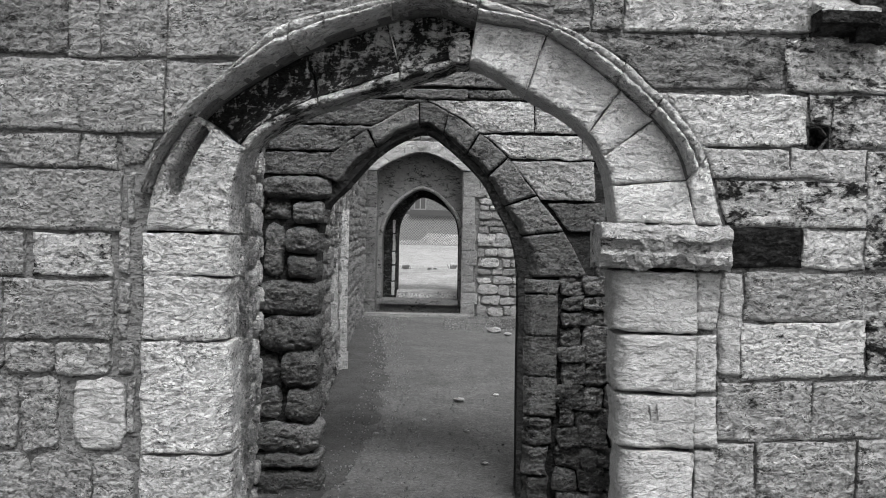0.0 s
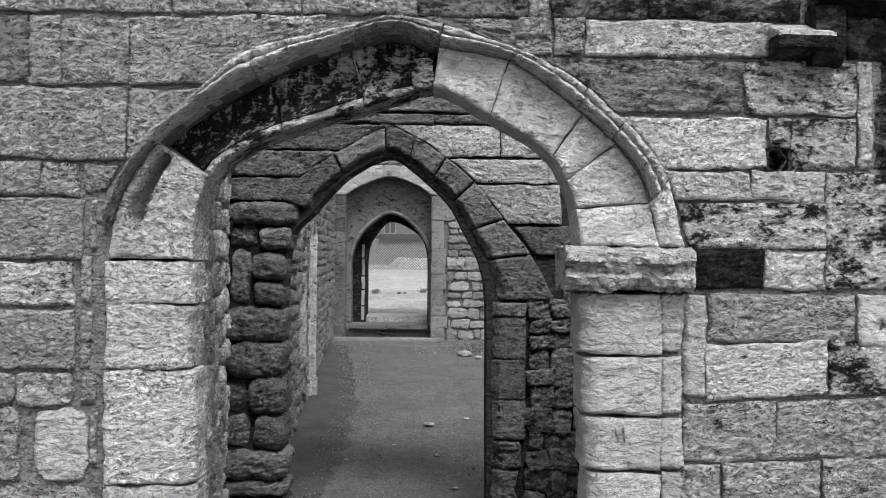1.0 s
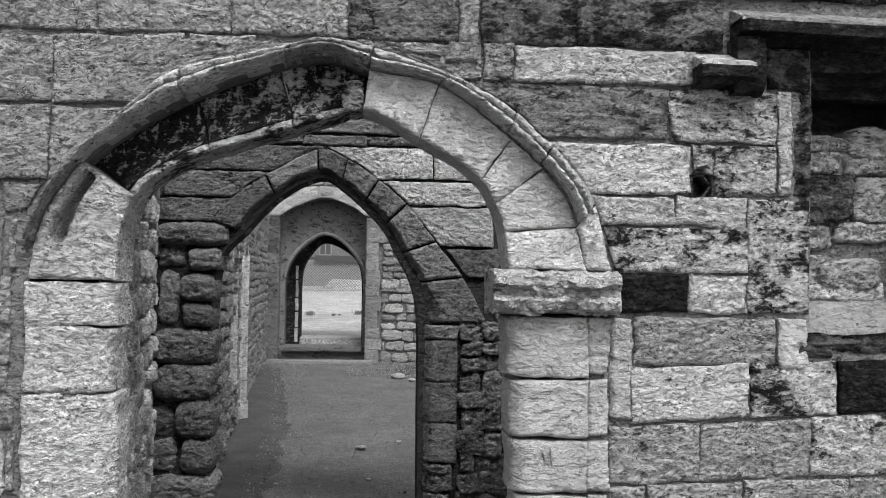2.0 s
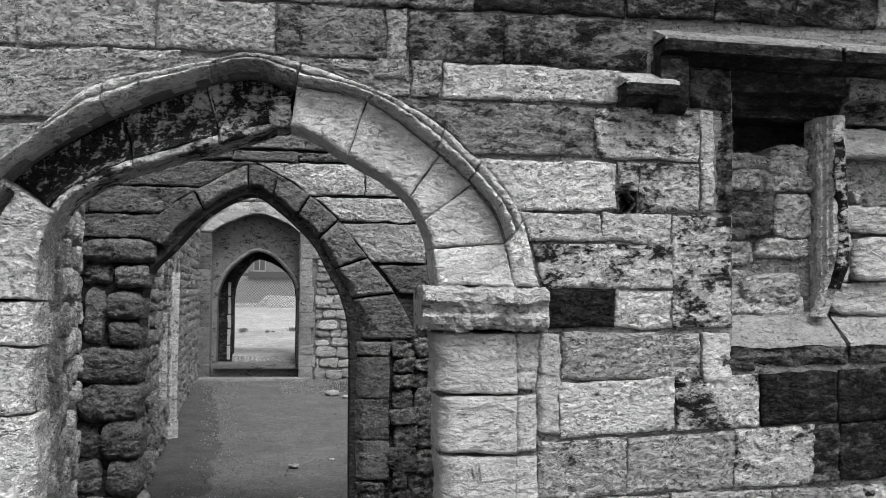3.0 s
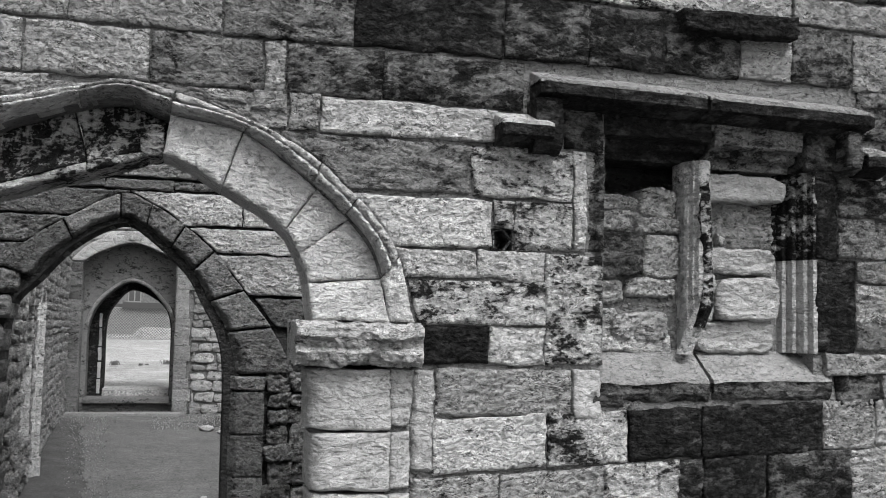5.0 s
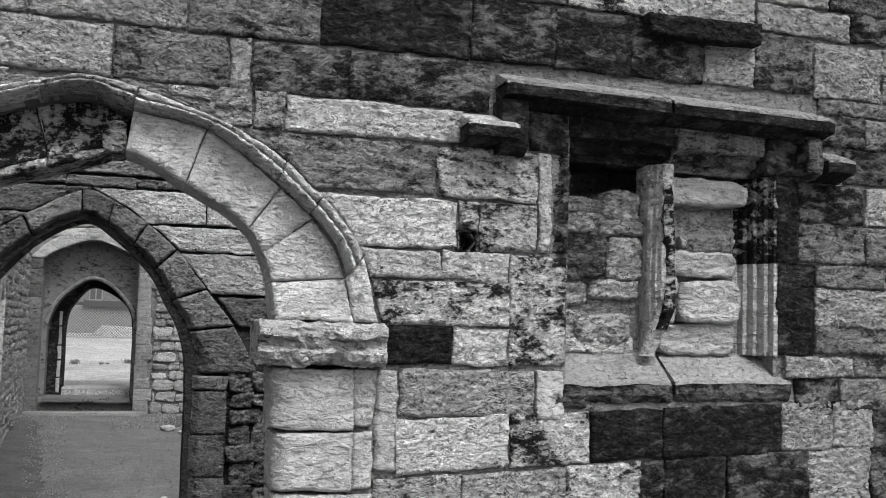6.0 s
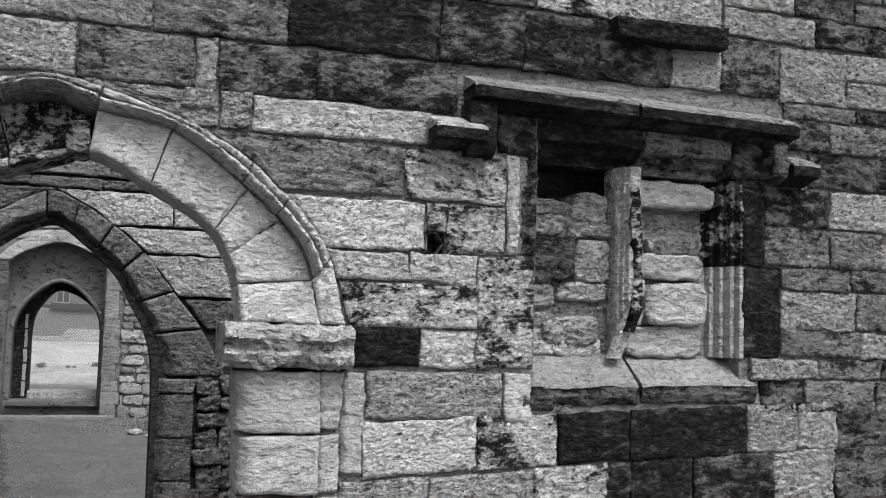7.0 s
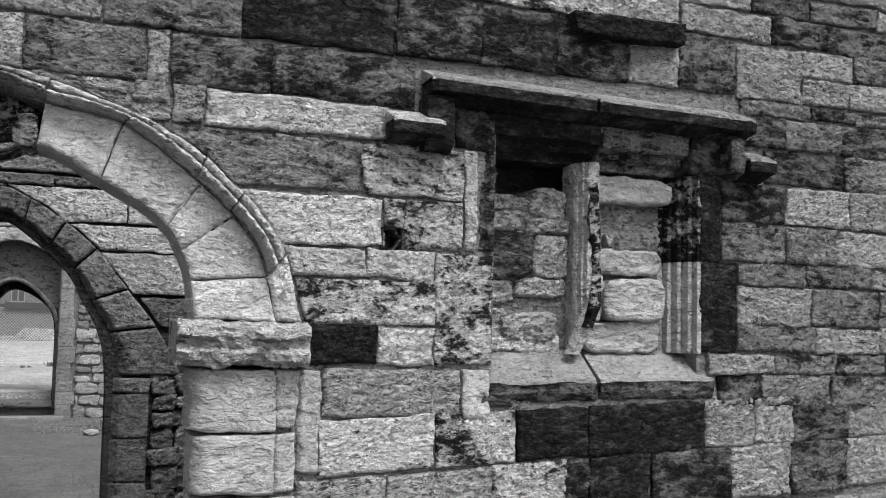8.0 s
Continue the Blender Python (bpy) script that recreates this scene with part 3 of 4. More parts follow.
HJ = [(-1.00, 1.84), (-0.81, 2.17), (-0.43, 2.50), (-0.03, 2.60), (0.30, 2.605), (0.62, 2.50), (0.86, 2.365), (1.0, 2.24), (1.17, 2.02), (1.24, 1.76)]
OJ = [(-0.955, 1.84), (-0.80, 2.13), (-0.42, 2.39), (-0.03, 2.54), (0.28, 2.52), (0.56, 2.465), (0.83, 2.28), (0.95, 2.17), (1.10, 1.93), (1.14, 1.76)]
for k in range(9):
    big = 0.045 if k in (1, 2, 3) else 0.02
    voussoir(archway, OUT1, HOOD1, (OJ[k], HJ[k]), (OJ[k + 1], HJ[k + 1]), "mllmllllv"[k], y=-big if k < 8 else -0.005, depth=0.14, name="hood_stone", prof=roll if k < 8 else None, rough=0.024, edge=0.012, rows=16)

# ---- blocked window ----
window_1 = tagged(empty("window_1", (2.54, 0.1, 1.5)), "blocked two-light stone window with hood mould, mullion and sill", "window", kind="structure")
V = window_1
stone(V, 1.897, 1.963, 2.07, 2.485, "l", name="jamb_strip", proud=0.0, gap=0.003)
stone(V, 1.965, 2.035, 2.07, 2.485, "d", name="jamb_strip", gap=0.003, depth=0.3, prof=lambda u, v: 0.03 * (1 - u) if u < 0.5 else 0.0)


def lintel_profile(z0):
    return [(0.33, z0), (0.11, z0), (0.105, z0 + 0.03), (0.06, z0 + 0.045), (0.05, z0 + 0.075), (-0.006, z0 + 0.085), (-0.008, 2.655), (0.1, 2.655)]


# lintel tones are dark from crust and from the hood's shadow, painted in
stone(V, 1.857, 2.03, 2.49, 2.66, "d", name="lintel", depth=0.2)
moulding(V, "lintel", 2.03, 2.54, lintel_profile(2.485), "b")
moulding(V, "lintel", 2.543, 2.985, lintel_profile(2.47), "g")
stone(V, 2.985, 3.17, 2.47, 2.66, "d", name="lintel", depth=0.2)


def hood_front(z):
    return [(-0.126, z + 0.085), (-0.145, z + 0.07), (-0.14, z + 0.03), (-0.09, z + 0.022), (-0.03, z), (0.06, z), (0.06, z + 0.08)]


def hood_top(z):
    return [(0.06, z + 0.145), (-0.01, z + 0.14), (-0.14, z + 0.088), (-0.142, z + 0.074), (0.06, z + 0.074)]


# light put into tone: paler tops, and fronts dark with crust and shade
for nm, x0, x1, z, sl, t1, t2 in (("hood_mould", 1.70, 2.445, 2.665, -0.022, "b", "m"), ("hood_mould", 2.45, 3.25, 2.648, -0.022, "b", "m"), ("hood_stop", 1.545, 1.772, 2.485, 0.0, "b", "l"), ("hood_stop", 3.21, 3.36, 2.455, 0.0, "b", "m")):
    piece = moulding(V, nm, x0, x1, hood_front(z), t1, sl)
    tagged(moulding(piece, "weathered_top", x0, x1, hood_top(z), t2, sl), "sloping top in a paler tone, with the light from above put into it")
moulding(V, "hood_drop", 1.69, 1.815, [(0.06, 2.68), (-0.105, 2.68), (-0.115, 2.66), (-0.12, 2.56), (-0.11, 2.49), (-0.07, 2.465), (0.06, 2.46)], "b", rough=0.010)
moulding(V, "hood_drop", 3.125, 3.206, [(0.06, 2.64), (-0.105, 2.64), (-0.115, 2.62), (-0.12, 2.54), (-0.11, 2.48), (-0.07, 2.455), (0.06, 2.45)], "d", rough=0.010)
# moulded jamb of the far light, splayed inwards, and the mullion
def jamb_plan(x1):
    plan = [(2.875, 0.30), (2.875, 0.165), (2.893, 0.15), (2.912, 0.158), (2.922, 0.122), (2.945, 0.112), (2.957, 0.122), (2.966, 0.08), (2.988, 0.07), (3.0, 0.082), (3.012, 0.035), (3.035, 0.025), (3.045, 0.036), (3.052, -0.004), (x1, -0.008), (x1, 0.10), (3.06, 0.30)]
    return [(2.925 + 0.57 * (x - 2.875), y) for x, y in plan]


prism(V, "moulded_jamb", jamb_plan(3.085), 2.083, 2.468, "k", label="moulded jamb stone streaked black")
stone(V, 3.038, 3.148, 2.083, 2.468, "b", name="jamb_stone")
prism(V, "moulded_jamb", jamb_plan(3.085), 1.668, 2.078, "s")
stone(V, 3.038, 3.232, 1.668, 2.078, "b", name="jamb_stone")


def broken(x, y, z):
    k = max(0.0, 1.86 - z) / 0.2
    return (x - (0.07 * k if x > 2.47 else 0.0), y + (0.03 * k if x > 2.47 else 0.0))


prism(V, "mullion", [(2.452, 0.2), (2.450, 0.085), (2.456, 0.066), (2.466, 0.070), (2.470, 0.042), (2.480, 0.045), (2.486, 0.02), (2.51, 0.01), (2.54, 0.02), (2.556, 0.06), (2.556, 0.2)], 1.655, 2.49, "l", 0.007, broken, "broken moulded mullion with black crust")
prism(V, "mullion_crust", [(2.500, 0.19), (2.500, 0.006), (2.515, -0.004), (2.542, 0.004), (2.568, 0.05), (2.568, 0.19)], 1.77, 2.40, "k", 0.016, lambda x, y, z: broken(x - 0.012 * max(0.0, z - 2.1) / 0.23, y, z), "black crust on the mullion")
for x0, x1 in ((2.0, 2.527), (2.533, 3.115)):
    up = 0.012 * (x0 > 2.4)
    sill = moulding(V, "window_sill", x0, x1, [(0.3, 1.675), (0.15, 1.665), (-0.012, 1.545 + up), (-0.022, 1.53 + up), (0.3, 1.528 + up)], "e", 0.015, rough=0.009)
    moulding(sill, "sill_front", x0, x1, [(-0.019, 1.53 + up), (-0.022, 1.49 + up), (-0.01, 1.465 + up), (0.004, 1.452 + up), (0.1, 1.45 + up), (0.1, 1.53 + up)], "d", 0.015, rough=0.008, label="darker rounded front edge of the sill")
stone(V, 1.985, 2.14, 1.44, 1.535, "d", name="sill_end", proud=0.002, edge=0.03, wob=0.015)
nail = bmesh.new()
for k in range(8):
    a_, c_ = 2 * math.pi * k / 8, 2 * math.pi * (k + 1) / 8
    ring_ = [nail.verts.new((x_, 0.09 + 0.005 * math.cos(t_), 2.415 + 0.005 * math.sin(t_))) for x_ in (2.02, 2.085) for t_ in (a_, c_)]
    nail.faces.new((ring_[0], ring_[1], ring_[3], ring_[2]))
part("iron_nail", nail, WIRE, V, "rusty iron nail in the jamb")
bed_ = bmesh.new()
box_into(bed_, 2.035, 2.46, 0.155, 0.34, 1.60, 2.32)
box_into(bed_, 2.53, 2.93, 0.165, 0.34, 1.60, 2.46)
part("infill_mortar", bed_, MORTAR, V)
# rubble that blocks the two lights
BACK = [(2.03, 2.40, 1.66, 1.73, "l", .17), (2.14, 2.38, 1.70, 1.83, "m", .12), (2.03, 2.16, 1.72, 1.86, "m", .17), (2.03, 2.20, 1.86, 1.98, "m", .16), (2.19, 2.41, 1.83, 1.91, "m", .2), (2.19, 2.41, 1.90, 1.99, "m", .15),
        (2.04, 2.27, 1.98, 2.17, "d", .11), (2.27, 2.42, 1.98, 2.18, "m", .15), (2.03, 2.24, 2.17, 2.27, "m", .15), (2.24, 2.42, 2.17, 2.26, "m", .15), (2.03, 2.28, 2.26, 2.34, "m", .17), (2.28, 2.42, 2.25, 2.38, "m", .18),
        (2.52, 2.90, 2.32, 2.44, "s", .08), (2.52, 2.90, 2.13, 2.33, "m", .17), (2.625, 2.665, 2.14, 2.185, "l", .13), (2.52, 2.88, 2.00, 2.13, "s", .12), (2.52, 2.62, 1.80, 2.01, "s", .13), (2.60, 2.88, 1.81, 2.0, "s", .10), (2.52, 2.88, 1.66, 1.81, "s", .14)]
for x0, x1, z0, z1, tn, yy in BACK:
    yy = yy if x0 > 2.5 else 0.145 + 0.5 * (yy - 0.15)
    x1 = x1 + 0.035 if 2.37 < x1 < 2.45 or x1 > 2.8 else x1
    stone(V, x0, x1, z0, z1, tn, y=yy, name="infill_stone", rough=0.022, wob=0.014, gap=0.002, jitter=0.016, depth=0.2, cell=0.012, edge=0.016, worn=0.22)

# ---- second wall ----
Y2 = 3.2
IN2 = Curve([(-0.79, 0.0), (-0.80, 0.7), (-0.80, 1.32), (-0.76, 1.80), (-0.60, 2.0), (-0.37, 2.25), (-0.085, 2.40), (0.09, 2.32), (0.35, 2.08), (0.47, 1.87), (0.575, 1.67), (0.63, 1.39), (0.64, 0.7), (0.65, 0.0)])
OUT2 = Curve([(-1.0, 1.75), (-0.81, 2.08), (-0.69, 2.24), (-0.45, 2.41), (-0.09, 2.60), (0.10, 2.55), (0.34, 2.40), (0.54, 2.23), (0.75, 1.97), (0.96, 1.70), (1.12, 1.40)])
outline = [(-2.6, -0.25), (-0.79, -0.25)] + [(q.x, q.y) for q in IN2.p[::3]] + [(0.65, -0.25), (3.2, -0.25), (3.2, 3.4), (-2.6, 3.4)]
wall_middle = wall_core("wall_middle", outline, Y2 + 0.018, Y2 + 0.34, MORTAR_DARK, "dark sandstone wall with pointed doorway")
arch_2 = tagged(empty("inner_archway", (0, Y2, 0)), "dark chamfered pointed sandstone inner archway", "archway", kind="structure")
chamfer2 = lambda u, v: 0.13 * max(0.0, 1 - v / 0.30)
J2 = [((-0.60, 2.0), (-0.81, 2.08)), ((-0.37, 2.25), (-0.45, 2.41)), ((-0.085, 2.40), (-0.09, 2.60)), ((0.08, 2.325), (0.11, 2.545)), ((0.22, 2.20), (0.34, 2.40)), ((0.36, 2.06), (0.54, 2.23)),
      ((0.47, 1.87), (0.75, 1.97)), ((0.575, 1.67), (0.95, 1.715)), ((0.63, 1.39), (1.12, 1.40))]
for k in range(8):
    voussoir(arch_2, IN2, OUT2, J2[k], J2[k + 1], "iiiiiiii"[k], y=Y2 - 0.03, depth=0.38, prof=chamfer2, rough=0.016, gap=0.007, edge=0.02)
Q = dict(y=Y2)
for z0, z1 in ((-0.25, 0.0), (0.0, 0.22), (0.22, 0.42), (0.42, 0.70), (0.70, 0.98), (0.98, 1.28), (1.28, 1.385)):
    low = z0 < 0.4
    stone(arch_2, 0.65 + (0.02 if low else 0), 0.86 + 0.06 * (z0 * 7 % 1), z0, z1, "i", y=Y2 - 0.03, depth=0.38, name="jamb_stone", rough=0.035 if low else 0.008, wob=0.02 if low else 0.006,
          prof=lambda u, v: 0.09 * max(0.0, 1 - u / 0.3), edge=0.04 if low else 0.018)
rs = random.Random(5)
z = -0.25
while z < 1.72:
    h = rs.uniform(0.10, 0.17)
    x = (1.14 if z > 1.33 else 0.90) + rs.uniform(0, 0.05)
    while x < 1.7:
        w = rs.uniform(0.12, 0.24)
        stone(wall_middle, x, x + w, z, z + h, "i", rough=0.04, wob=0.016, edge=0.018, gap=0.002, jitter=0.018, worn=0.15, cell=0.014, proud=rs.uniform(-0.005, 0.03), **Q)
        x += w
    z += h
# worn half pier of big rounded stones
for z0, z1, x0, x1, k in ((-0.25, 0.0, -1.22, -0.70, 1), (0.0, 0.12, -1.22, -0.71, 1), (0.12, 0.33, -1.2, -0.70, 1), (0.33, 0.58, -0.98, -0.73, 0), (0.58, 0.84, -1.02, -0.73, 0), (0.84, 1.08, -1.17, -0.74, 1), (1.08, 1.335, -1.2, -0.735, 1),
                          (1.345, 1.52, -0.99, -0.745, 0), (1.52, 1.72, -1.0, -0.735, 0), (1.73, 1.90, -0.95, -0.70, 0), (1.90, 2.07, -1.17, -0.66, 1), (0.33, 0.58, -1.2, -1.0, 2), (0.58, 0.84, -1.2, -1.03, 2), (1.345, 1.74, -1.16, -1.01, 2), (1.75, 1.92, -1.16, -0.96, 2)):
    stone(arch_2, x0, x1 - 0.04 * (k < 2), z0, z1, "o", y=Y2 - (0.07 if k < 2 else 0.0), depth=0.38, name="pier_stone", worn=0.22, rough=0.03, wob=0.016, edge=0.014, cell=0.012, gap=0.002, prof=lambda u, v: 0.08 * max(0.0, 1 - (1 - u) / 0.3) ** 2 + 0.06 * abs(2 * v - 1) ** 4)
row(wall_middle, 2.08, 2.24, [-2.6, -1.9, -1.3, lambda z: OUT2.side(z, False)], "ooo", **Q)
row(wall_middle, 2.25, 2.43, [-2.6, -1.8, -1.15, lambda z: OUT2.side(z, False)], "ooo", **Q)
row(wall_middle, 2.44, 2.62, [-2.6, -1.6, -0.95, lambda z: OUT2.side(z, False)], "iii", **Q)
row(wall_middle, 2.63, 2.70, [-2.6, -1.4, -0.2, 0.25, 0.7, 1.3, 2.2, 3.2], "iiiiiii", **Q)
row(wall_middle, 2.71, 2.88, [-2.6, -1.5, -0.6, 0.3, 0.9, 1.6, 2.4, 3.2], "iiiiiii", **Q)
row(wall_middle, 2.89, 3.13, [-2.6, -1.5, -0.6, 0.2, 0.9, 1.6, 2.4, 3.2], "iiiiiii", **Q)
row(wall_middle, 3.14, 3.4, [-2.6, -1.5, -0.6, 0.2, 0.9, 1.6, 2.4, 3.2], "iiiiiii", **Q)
OR2 = lambda z: OUT2.side(z, True) + 0.005
row(wall_middle, 2.40, 2.62, [OR2, 0.72, 1.2, 2.0, 3.2], "llmm", **Q)
row(wall_middle, 2.22, 2.39, [OR2, 1.06, 2.0, 3.2], "llm", **Q)
# the left-out stone bares near-black core, painted shade of a deep hollow
row(wall_middle, 1.93, 2.21, [OR2, 1.15, 1.40, 2.0, 3.2], "l-mi", **Q)
row(wall_middle, 1.73, 1.92, [lambda z: OR2(z) + 0.02, 1.25, 2.0, 3.2], "iii", **Q)


# ---- rubble ----
def rubble(parent, length, height, place, tone, seed, lo=0.10, hi=0.26, hlo=0.07, hhi=0.14, proud=0.045, name="rubble", label="", skip=None, rough=0.03, cell=0.024, single=False):
    """Coursed rubble over a stretch of wall, all in one mesh, or stone by stone."""
    rs_ = random.Random(seed)
    b = None if single else bmesh.new()
    z_ = -0.2
    while z_ < height:
        h = rs_.uniform(hlo, hhi)
        x_ = rs_.uniform(-0.1, 0)
        while x_ < length:
            w = rs_.uniform(lo, hi)
            if not (skip and skip(x_ + w / 2, z_ + h / 2)):
                if single:
                    b = bmesh.new()
                stone(None, max(0, x_), min(length, x_ + w), z_, min(height, z_ + h * rs_.uniform(0.85, 1.0)), tone, proud=rs_.uniform(-0.015, proud), rough=rough * 0.8, wob=0.016, edge=0.016, gap=0.005, jitter=0.028, worn=rs_.uniform(0.1, 0.4), place=place, bm=b, cell=cell, depth=0.1)
                if single:
                    part("stone", b, M[tone], parent)
            x_ += w
        z_ += h
    if not single:
        tagged(part(name, b, M[tone], parent), label, kind="stuff")


def side_wall(name, a, b, height, thick, tone, mortar, label, seed, skip=None, boxes=None, **kw):
    """A wall from plan point a to b whose rubble face looks to the walker's side."""
    a, b = Vector((*a, 0)), Vector((*b, 0))
    d = (b - a)
    L = d.length
    place = Matrix.Translation(a) @ Matrix.Rotation(math.atan2(d.y, d.x), 4, "Z")
    bm_ = bmesh.new()
    for q in (boxes or [(0, L, -0.2, height)]):
        box_into(bm_, q[0], q[1], 0.03, thick, q[2], q[3])
    bmesh.ops.transform(bm_, matrix=place, verts=bm_.verts)
    ob = tagged(part(name, bm_, mortar, None), label, "wall", kind="structure")
    rubble(ob, L, height, place, tone, seed, skip=skip, **kw)
    return ob, place


side_wall("wall_passage_west", (-0.72, 0.20), (-1.22, 3.2), 3.0, 0.4, "l", MORTAR_DARK, "rough pale-stone rubble side wall between two archways", 21, lo=0.14, hi=0.34, hlo=0.11, hhi=0.20, single=True)
side_wall("wall_passage_east", (1.75, 3.2), (0.95, 0.25), 2.0, 0.4, "r", MORTAR_DARK, "low rough rubble side wall between two archways", 22, lo=0.2, hi=0.45, hlo=0.12, hhi=0.2, cell=0.06, single=True)

# ---- corridor ----
A3, B3 = (-1.0, 3.85), (-1.72, 15.5)
LANCETS = ((2.95, 3.8), (4.7, 5.55))


def in_lancet(s_, z_):
    for a_, b_ in LANCETS:
        m_ = (a_ + b_) / 2
        top_ = 2.15 - 1.6 * max(0.0, abs(s_ - m_) - 0.05)
        if a_ - 0.05 < s_ < b_ + 0.05 and 0.55 < z_ < top_:
            return True
    return False


core = [(0, 2.95, -0.2, 2.9), (3.8, 4.7, -0.2, 2.9), (5.55, 11.67, -0.2, 2.9)]
for a_, b_ in LANCETS:
    core += [(a_, b_, -0.2, 0.55), (a_, b_, 2.12, 2.9)]
wall_west, PL3 = side_wall("wall_corridor_west", A3, B3, 2.9, 0.45, "m", MORTAR_DARK, "pale coursed rubble corridor wall with narrow lancet openings", 31, skip=in_lancet, boxes=core, lo=0.13, hi=0.34, hlo=0.08, hhi=0.17, cell=0.035, rough=0.045, proud=0.02)
for a_, b_ in LANCETS:
    lancet = tagged(empty("lancet_window", PL3 @ Vector(((a_ + b_) / 2, 0.1, 0.55))), "narrow pointed lancet opening with pale dressed stone surround", "window", "lancets in corridor wall", "structure")
    m_ = (a_ + b_) / 2
    for x0, x1 in ((a_ - 0.08, a_ + 0.05), (b_ - 0.05, b_ + 0.08)):
        z = 0.5
        while z < 1.75:
            bm = bmesh.new()
            stone(None, x0, x1, z, z + 0.42, place=PL3, bm=bm, proud=0.012, depth=0.3)
            part("jamb_stone", bm, M["l"], lancet)
            z += 0.42
    for sgn in (-1, 1):
        bm = bmesh.new()
        e_ = m_ + sgn * 0.42
        x0, x1 = (m_, e_) if sgn > 0 else (e_, m_)

        def head(u, v, x0=x0, x1=x1, sgn=sgn):
            x = x0 + (x1 - x0) * u
            t_ = abs(x - m_) / 0.42
            lo_ = 2.12 - 0.33 * t_ ** 1.6
            return x, lo_ + (2.32 - lo_) * v

        block_into(bm, head, 7, 5, -0.03, 0.3, 0.008, 0.018, 0.004, PL3, None, 3.0 * sgn)
        part("head_stone", bm, M["l"], lancet)
# clustered shaft between the openings
shaft = tagged(empty("wall_shaft", PL3 @ Vector((4.25, 0, 0))), "pale clustered stone shaft against rubble wall", "column", kind="structure")


def column_into(bm, cx, cy, r, z0, z1, n=12):
    rings = []
    for z_ in (z0, z0 + 0.004, z1 - 0.004, z1):
        rings.append([bm.verts.new((cx + r * math.cos(2 * math.pi * k / n), cy + r * math.sin(2 * math.pi * k / n), z_)) for k in range(n)])
    for lo_, hi_ in zip(rings, rings[1:]):
        for k in range(n):
            f = bm.faces.new((lo_[k], lo_[(k + 1) % n], hi_[(k + 1) % n], hi_[k]))
            f.smooth = True
    bm.faces.new(rings[-1])
    bm.faces.new(rings[0][::-1])


zs = [-0.15, 0.22, 0.5, 0.78, 1.08, 1.36, 1.66, 1.92]
for z0, z1 in zip(zs, zs[1:]):
    bm = bmesh.new()
    grow = 0.02 if z0 < 0 else 0.0
    for cx, cy, r in ((4.17, -0.03, 0.035), (4.25, -0.07, 0.05), (4.33, -0.03, 0.035)):
        column_into(bm, cx, cy, r + grow, z0 + 0.0015, z1 - 0.0015)
    bmesh.ops.transform(bm, matrix=PL3, verts=bm.verts)
    part("drum", bm, M["l"], shaft)

# ---- end wall with doorway ----
Y3 = 15.5
REC = Curve([(-1.49, 2.80), (-1.2, 2.98), (-0.66, 3.16), (-0.15, 3.02), (0.15, 2.82)])
outline = [(-2.6, 0), (-1.49, 0)] + [(q.x, q.y) for q in REC.p[::3]] + [(0.15, 2.82), (0.17, 0), (3.4, 0), (3.4, 4.2), (-2.6, 4.2)]
wall_end = wall_core("wall_end", outline, Y3 + 0.025, Y3 + 0.42, MORTAR, "pale rubble end wall with dressed quoins round a recess")
rs = random.Random(9)
z = 0.0
while z < 2.75:
    h = rs.uniform(0.2, 0.34)
    w = rs.uniform(0.22, 0.34)
    stone(wall_end, -1.74, -1.49, z, min(2.8, z + h), "i", y=Y3, name="quoin", proud=0.02, depth=0.4)
    stone(wall_end, 0.17, 0.17 + w, z, min(2.8, z + h), "m", y=Y3, name="quoin", proud=0.02, depth=0.4)
    z += h
RT = Curve([(-1.72, 2.80), (-1.35, 3.14), (-0.66, 3.38), (0.0, 3.2), (0.45, 2.82)])
for k in range(6):
    a_, b_ = k / 6, (k + 1) / 6
    voussoir(wall_end, REC, RT, (REC.at(a_), RT.at(a_)), (REC.at(b_), RT.at(b_)), "s", y=Y3 - 0.05, depth=0.45)
rubble(wall_end, 2.9, 3.4, Matrix.Translation((0.48, Y3, 0)), "r", 41, proud=0.015, cell=0.03, rough=0.05, hlo=0.08, hhi=0.24, lo=0.12, hi=0.42, single=True)
rubble(wall_end, 5.0, 0.8, Matrix.Translation((-2.5, Y3, 3.4)), "w", 42, cell=0.1, rough=0.03, hlo=0.14, hhi=0.24, lo=0.2, hi=0.5, single=True)
# inner leaf with a pointed doorway in two orders
D1 = Curve([(-1.40, 0.0), (-1.40, 0.9), (-1.39, 1.60), (-1.22, 2.03), (-0.92, 2.33), (-0.645, 2.46), (-0.33, 2.33), (-0.05, 2.03), (0.10, 1.70), (0.11, 0.9), (0.11, 0.0)])
D2 = Curve([(-1.13, 0.0), (-1.13, 0.9), (-1.12, 1.70), (-0.95, 2.08), (-0.66, 2.33), (-0.18, 2.12), (0.06, 1.76), (0.09, 0.9), (0.09, 0.0)])
PLASTER = stone_mat("worn_grey_plaster", 0.13, 0.30, strata=(5, 5, 6), bump=0.3, vary=0.0, pits=0.25)
